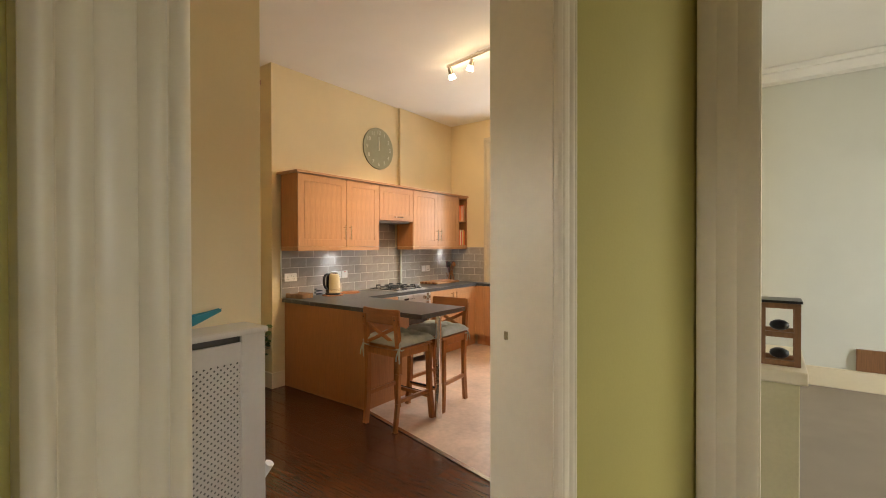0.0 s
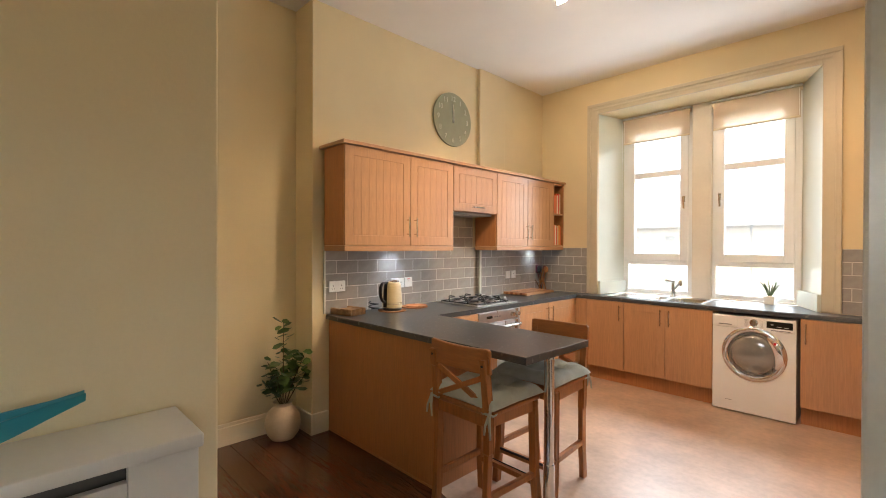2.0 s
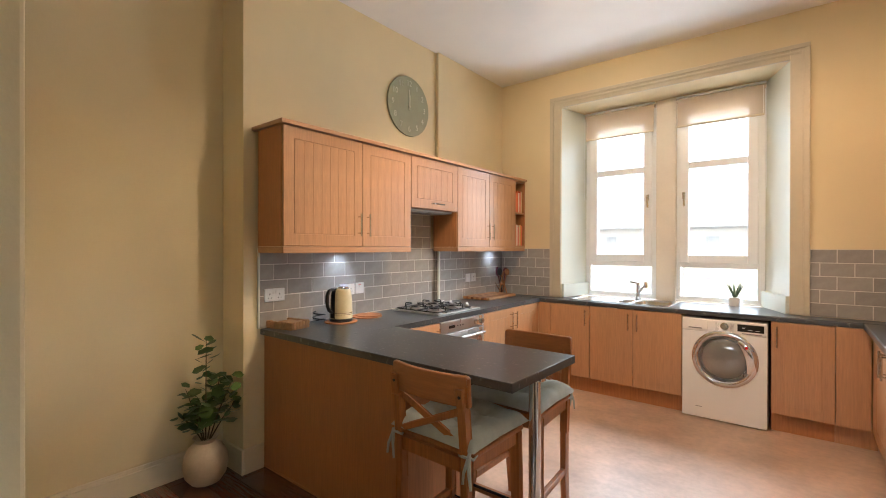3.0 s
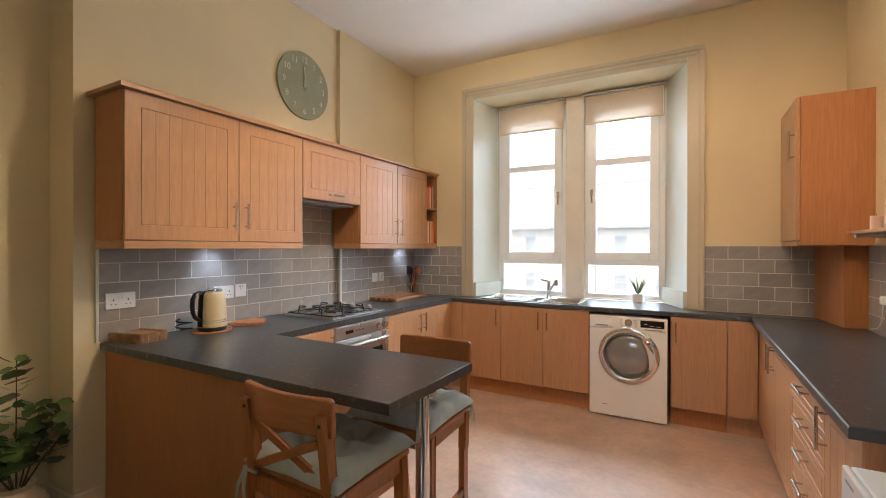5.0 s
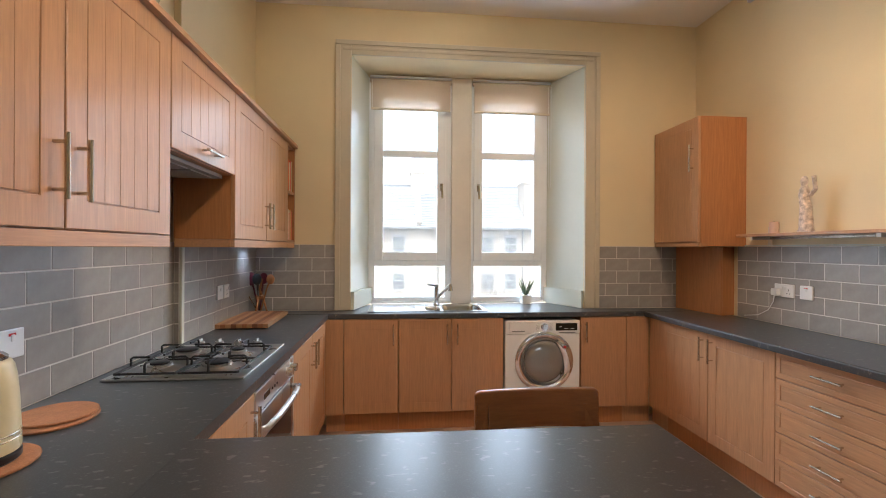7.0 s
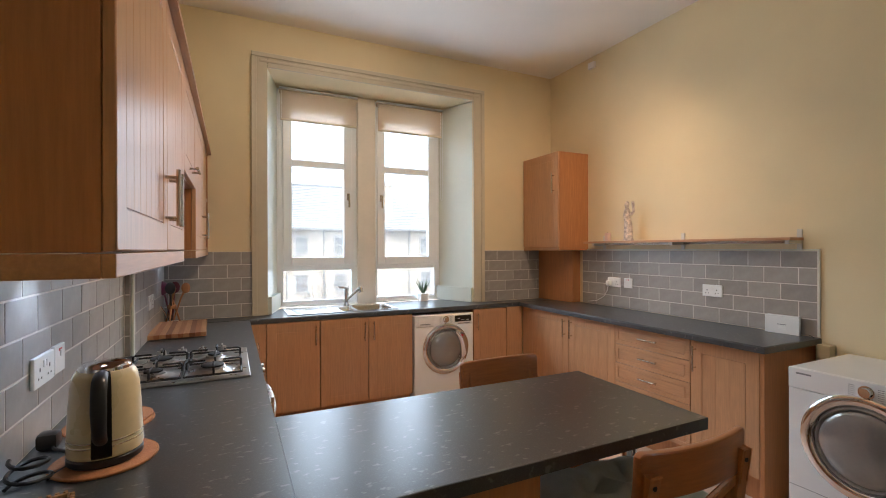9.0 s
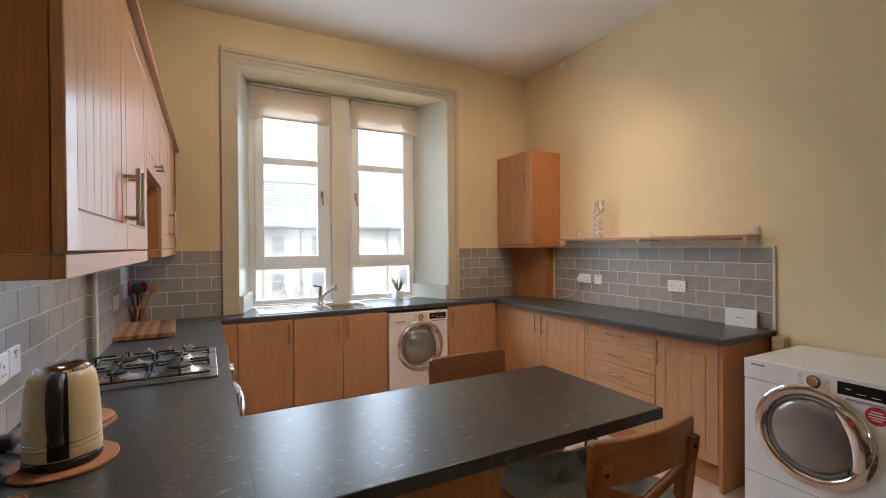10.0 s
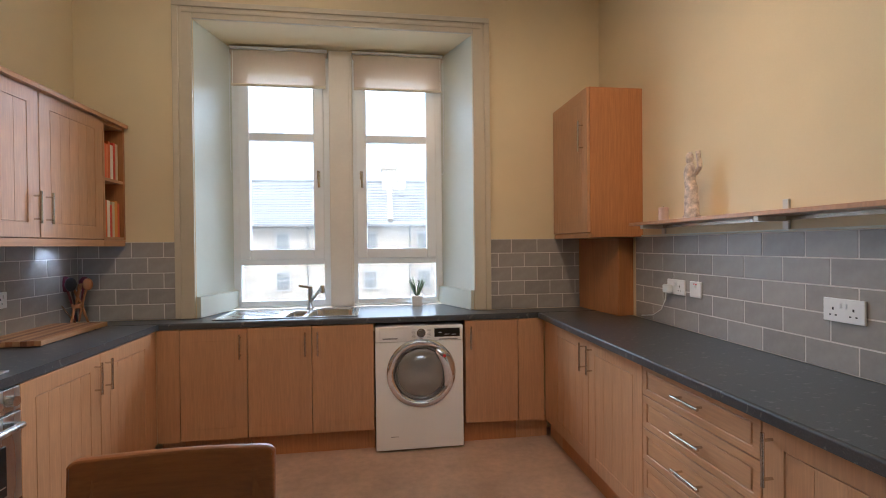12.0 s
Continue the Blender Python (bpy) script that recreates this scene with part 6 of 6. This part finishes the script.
wm = mesh_of("window", boxes((-0.72, 0.72, -0.08, 0.02, -0.14, 0.0), (-0.60, -0.50, -0.06, 0.02, 0.0, 1.5), (0.50, 0.60, -0.06, 0.02, 0.0, 1.5), (-0.50, 0.50, -0.06, 0.02, 0.72, 0.80), (-0.50, 0.50, -0.06, 0.02, 1.41, 1.5), (-0.68, 0.68, -0.05, 0.0, 1.5, 1.68)), surface("pale_far_window_frame", (0.50, 0.45, 0.39), 0.6, vary=0.1))
pm = mesh_of("pane", boxes((-0.50, 0.50, -0.02, 0.0, 0.0, 1.41)), WGL)
for fl in range(3):
    for k, x in enumerate((-37, -34.2, -30, -27.4, -23.4, -20.6, -17, -14.4, -10.6, -8.0, -4.9, -1.5, 1.14, 5.0, 7.75, 9.5, 14.6)):
        w = new("window", wm)
        w.parent = tb
        w.matrix_basis = place(x, -0.003, EAVE - 1.85 - fl * 2.7) @ Matrix.Diagonal((0.82, 1, 0.82, 1))
        p = new("pane", pm)
        p.parent = w
BARK = surface("pale_grey_bark", (0.24, 0.20, 0.16), 0.9)
tr = thing("tree", place(4.6, 24.0, -6.4), "bare leafless tree in the back court", "tree")
trng = random.Random(5)
bm, bm2 = B(), B()


def grow(p, d, ln, r, depth):
    q = p + d * ln
    tube(bm if depth > 3 else bm2, [p, p.lerp(q, 0.5) + Vector((trng.uniform(-1, 1), trng.uniform(-1, 1), 0)) * ln * 0.05, q], [r, r * 0.85, r * 0.68], 5)
    if depth == 0:
        return
    for k in range(3 if depth > 1 else 2):
        nd = (d + Vector((trng.uniform(-1, 1), trng.uniform(-1, 1), trng.uniform(-0.25, 0.7))) * 0.75).normalized()
        grow(q, nd, ln * trng.uniform(0.6, 0.85), r * 0.62, depth - 1)


grow(Vector((0, 0, 0)), Vector((0.05, 0, 1)), 2.1, 0.085, 5)
part("trunk", bm, BARK, tr)
part("crown", bm2, BARK, tr)

# ---- wall tiles, one by one ----
TW, TH, J = 0.2, 0.1045, 0.0055


def tile_field(name, label, m, x0, x1, z0, rows, shift=0.0, half_first=False, full_right=False):
    """Running bond in the local x-z plane, faces towards -y."""
    ob = thing(name, m, label, "tiles", kind="structure")
    part("grout_bed", boxes((x0, x1, -0.0103, -0.0005, z0, z0 + rows * TH)), GROUT, ob)
    cache = {}
    for r in range(rows):
        edge = [x0]
        off = shift + (0.1 if (r % 2) == (1 if half_first else 0) else 0.0)
        x = x0 + off if not full_right else x1 - TW * 60 + off
        while x < x1 - 0.012:
            if x > x0 + 0.012:
                edge.append(x)
            x += TW
        edge.append(x1)
        for a, b in zip(edge, edge[1:]):
            w = round(b - a - J, 4)
            if w not in cache:
                cache[w] = mesh_of("tile", boxes((-w / 2, w / 2, -0.0115, -0.0055, -(TH - J) / 2, (TH - J) / 2), bevel=0.0012), TILE)
            t = new("tile", cache[w])
            t.parent = ob
            t.matrix_basis = pose((a + b) / 2, 0, z0 + (r + 0.5) * TH, random.uniform(-0.12, 0.12), 0, random.uniform(-0.1, 0.1))
    return ob


tile_field("tiles_west", "taupe brick-bond wall tiles behind the hob and kettle", place(XL, 2.985, 0, 90), 0.0, 1.808, 0.912, 5, half_first=True)
tile_field("tiles_hood", "taupe brick-bond wall tiles under the extractor", place(XL, 4.092, 0, 90), 0.0, 0.62, 0.912 + 5 * TH, 4)
tile_field("tiles_pilaster", "taupe wall tiles on the pilaster", place(0.03, 4.810, 0, 90), 0.0, 0.41, 0.912, 5, shift=0.07)
tile_field("tiles_west_end", "taupe brick-bond wall tiles by the chopping board", place(XL + 0.03, 5.222, 0, 90), 0.0, 0.77, 0.912, 5, half_first=True)
tile_field("tiles_north_west", "taupe wall tiles beside the window", place(XL, YW), 0.04, 0.672, 0.912, 5, shift=0.03)
tile_field("tiles_north_east", "taupe wall tiles beside the window", place(0, YW), 2.826, 3.527, 0.912, 5, shift=0.06)
tile_field("tiles_east", "taupe brick-bond wall tiles over the socket-wall worktop", place(XR, 5.50, 0, -90), 0.0, 1.985, 0.912, 5, full_right=True, half_first=True)
structure("wall_west_end", [(XL, XL + 0.029, 5.221, YW, 0, H)], CREAM, "cream painted wall by the window corner", "wall")
solid("tile_trim", boxes((XL, XL + 0.014, 2.972, 2.984, 0.912, 1.44), bevel=0.002), REVEAL, "pale edge trim of the tiles", "trim", kind="structure")
tile_field("tiles_pilaster_side", "narrow taupe tiles on the side of the pilaster", place(XL, 4.793), 0.012, 0.03 - XL, 0.912, 5, shift=0.5)
solid("tile_trim", boxes((0.031, 0.046, 4.780, 4.808, 0.912, 1.43), bevel=0.004), REVEAL, "pale corner trim of the tiles", "trim", kind="structure")
solid("tile_trim", boxes((XR - 0.014, XR, 3.503, 3.514, 0.912, 1.445), (XR - 0.014, XR, 3.515, 5.43, 1.436, 1.445), bevel=0.002), REVEAL, "pale edge trim of the tiles", "trim", kind="structure")

# ---- dark floorboards, one by one ----
fb2 = thing("floor_boards", place(0, 0, -0.004), "dark stained wooden floorboards", "floor", kind="structure")
part("subfloor", boxes((-0.5, 3.46, -1.2, 3.05, -0.06, -0.03)), BLACK, fb2)
bw, y, k = 0.155, -1.2, 0
cache = {}
while y < 3.0:
    x = -0.48 - (k * 0.53) % 1.3
    while x < 3.44:
        x1 = min(x + 1.3, 3.445)
        xa = max(x, -0.48)
        if x1 - xa > 0.03:
            w = round(x1 - xa - 0.002, 3)
            if w not in cache:
                cache[w] = mesh_of("plank", boxes((0, w, 0, bw - 0.002, -0.022, 0.0), bevel=0.0015), DARKWOOD)
            p = new("plank", cache[w])
            p.parent = fb2
            p.matrix_basis = place(xa, y)
        x += 1.3
    y += bw
    k += 1
bm = B()
beam(bm, (1.23, 3.015, 0.002), (3.44, 2.478, 0.002), 0.03, 0.004, bevel=0.001)
solid("threshold_strip", bm, NICKEL, "thin metal strip between boards and vinyl", "trim", kind="structure")
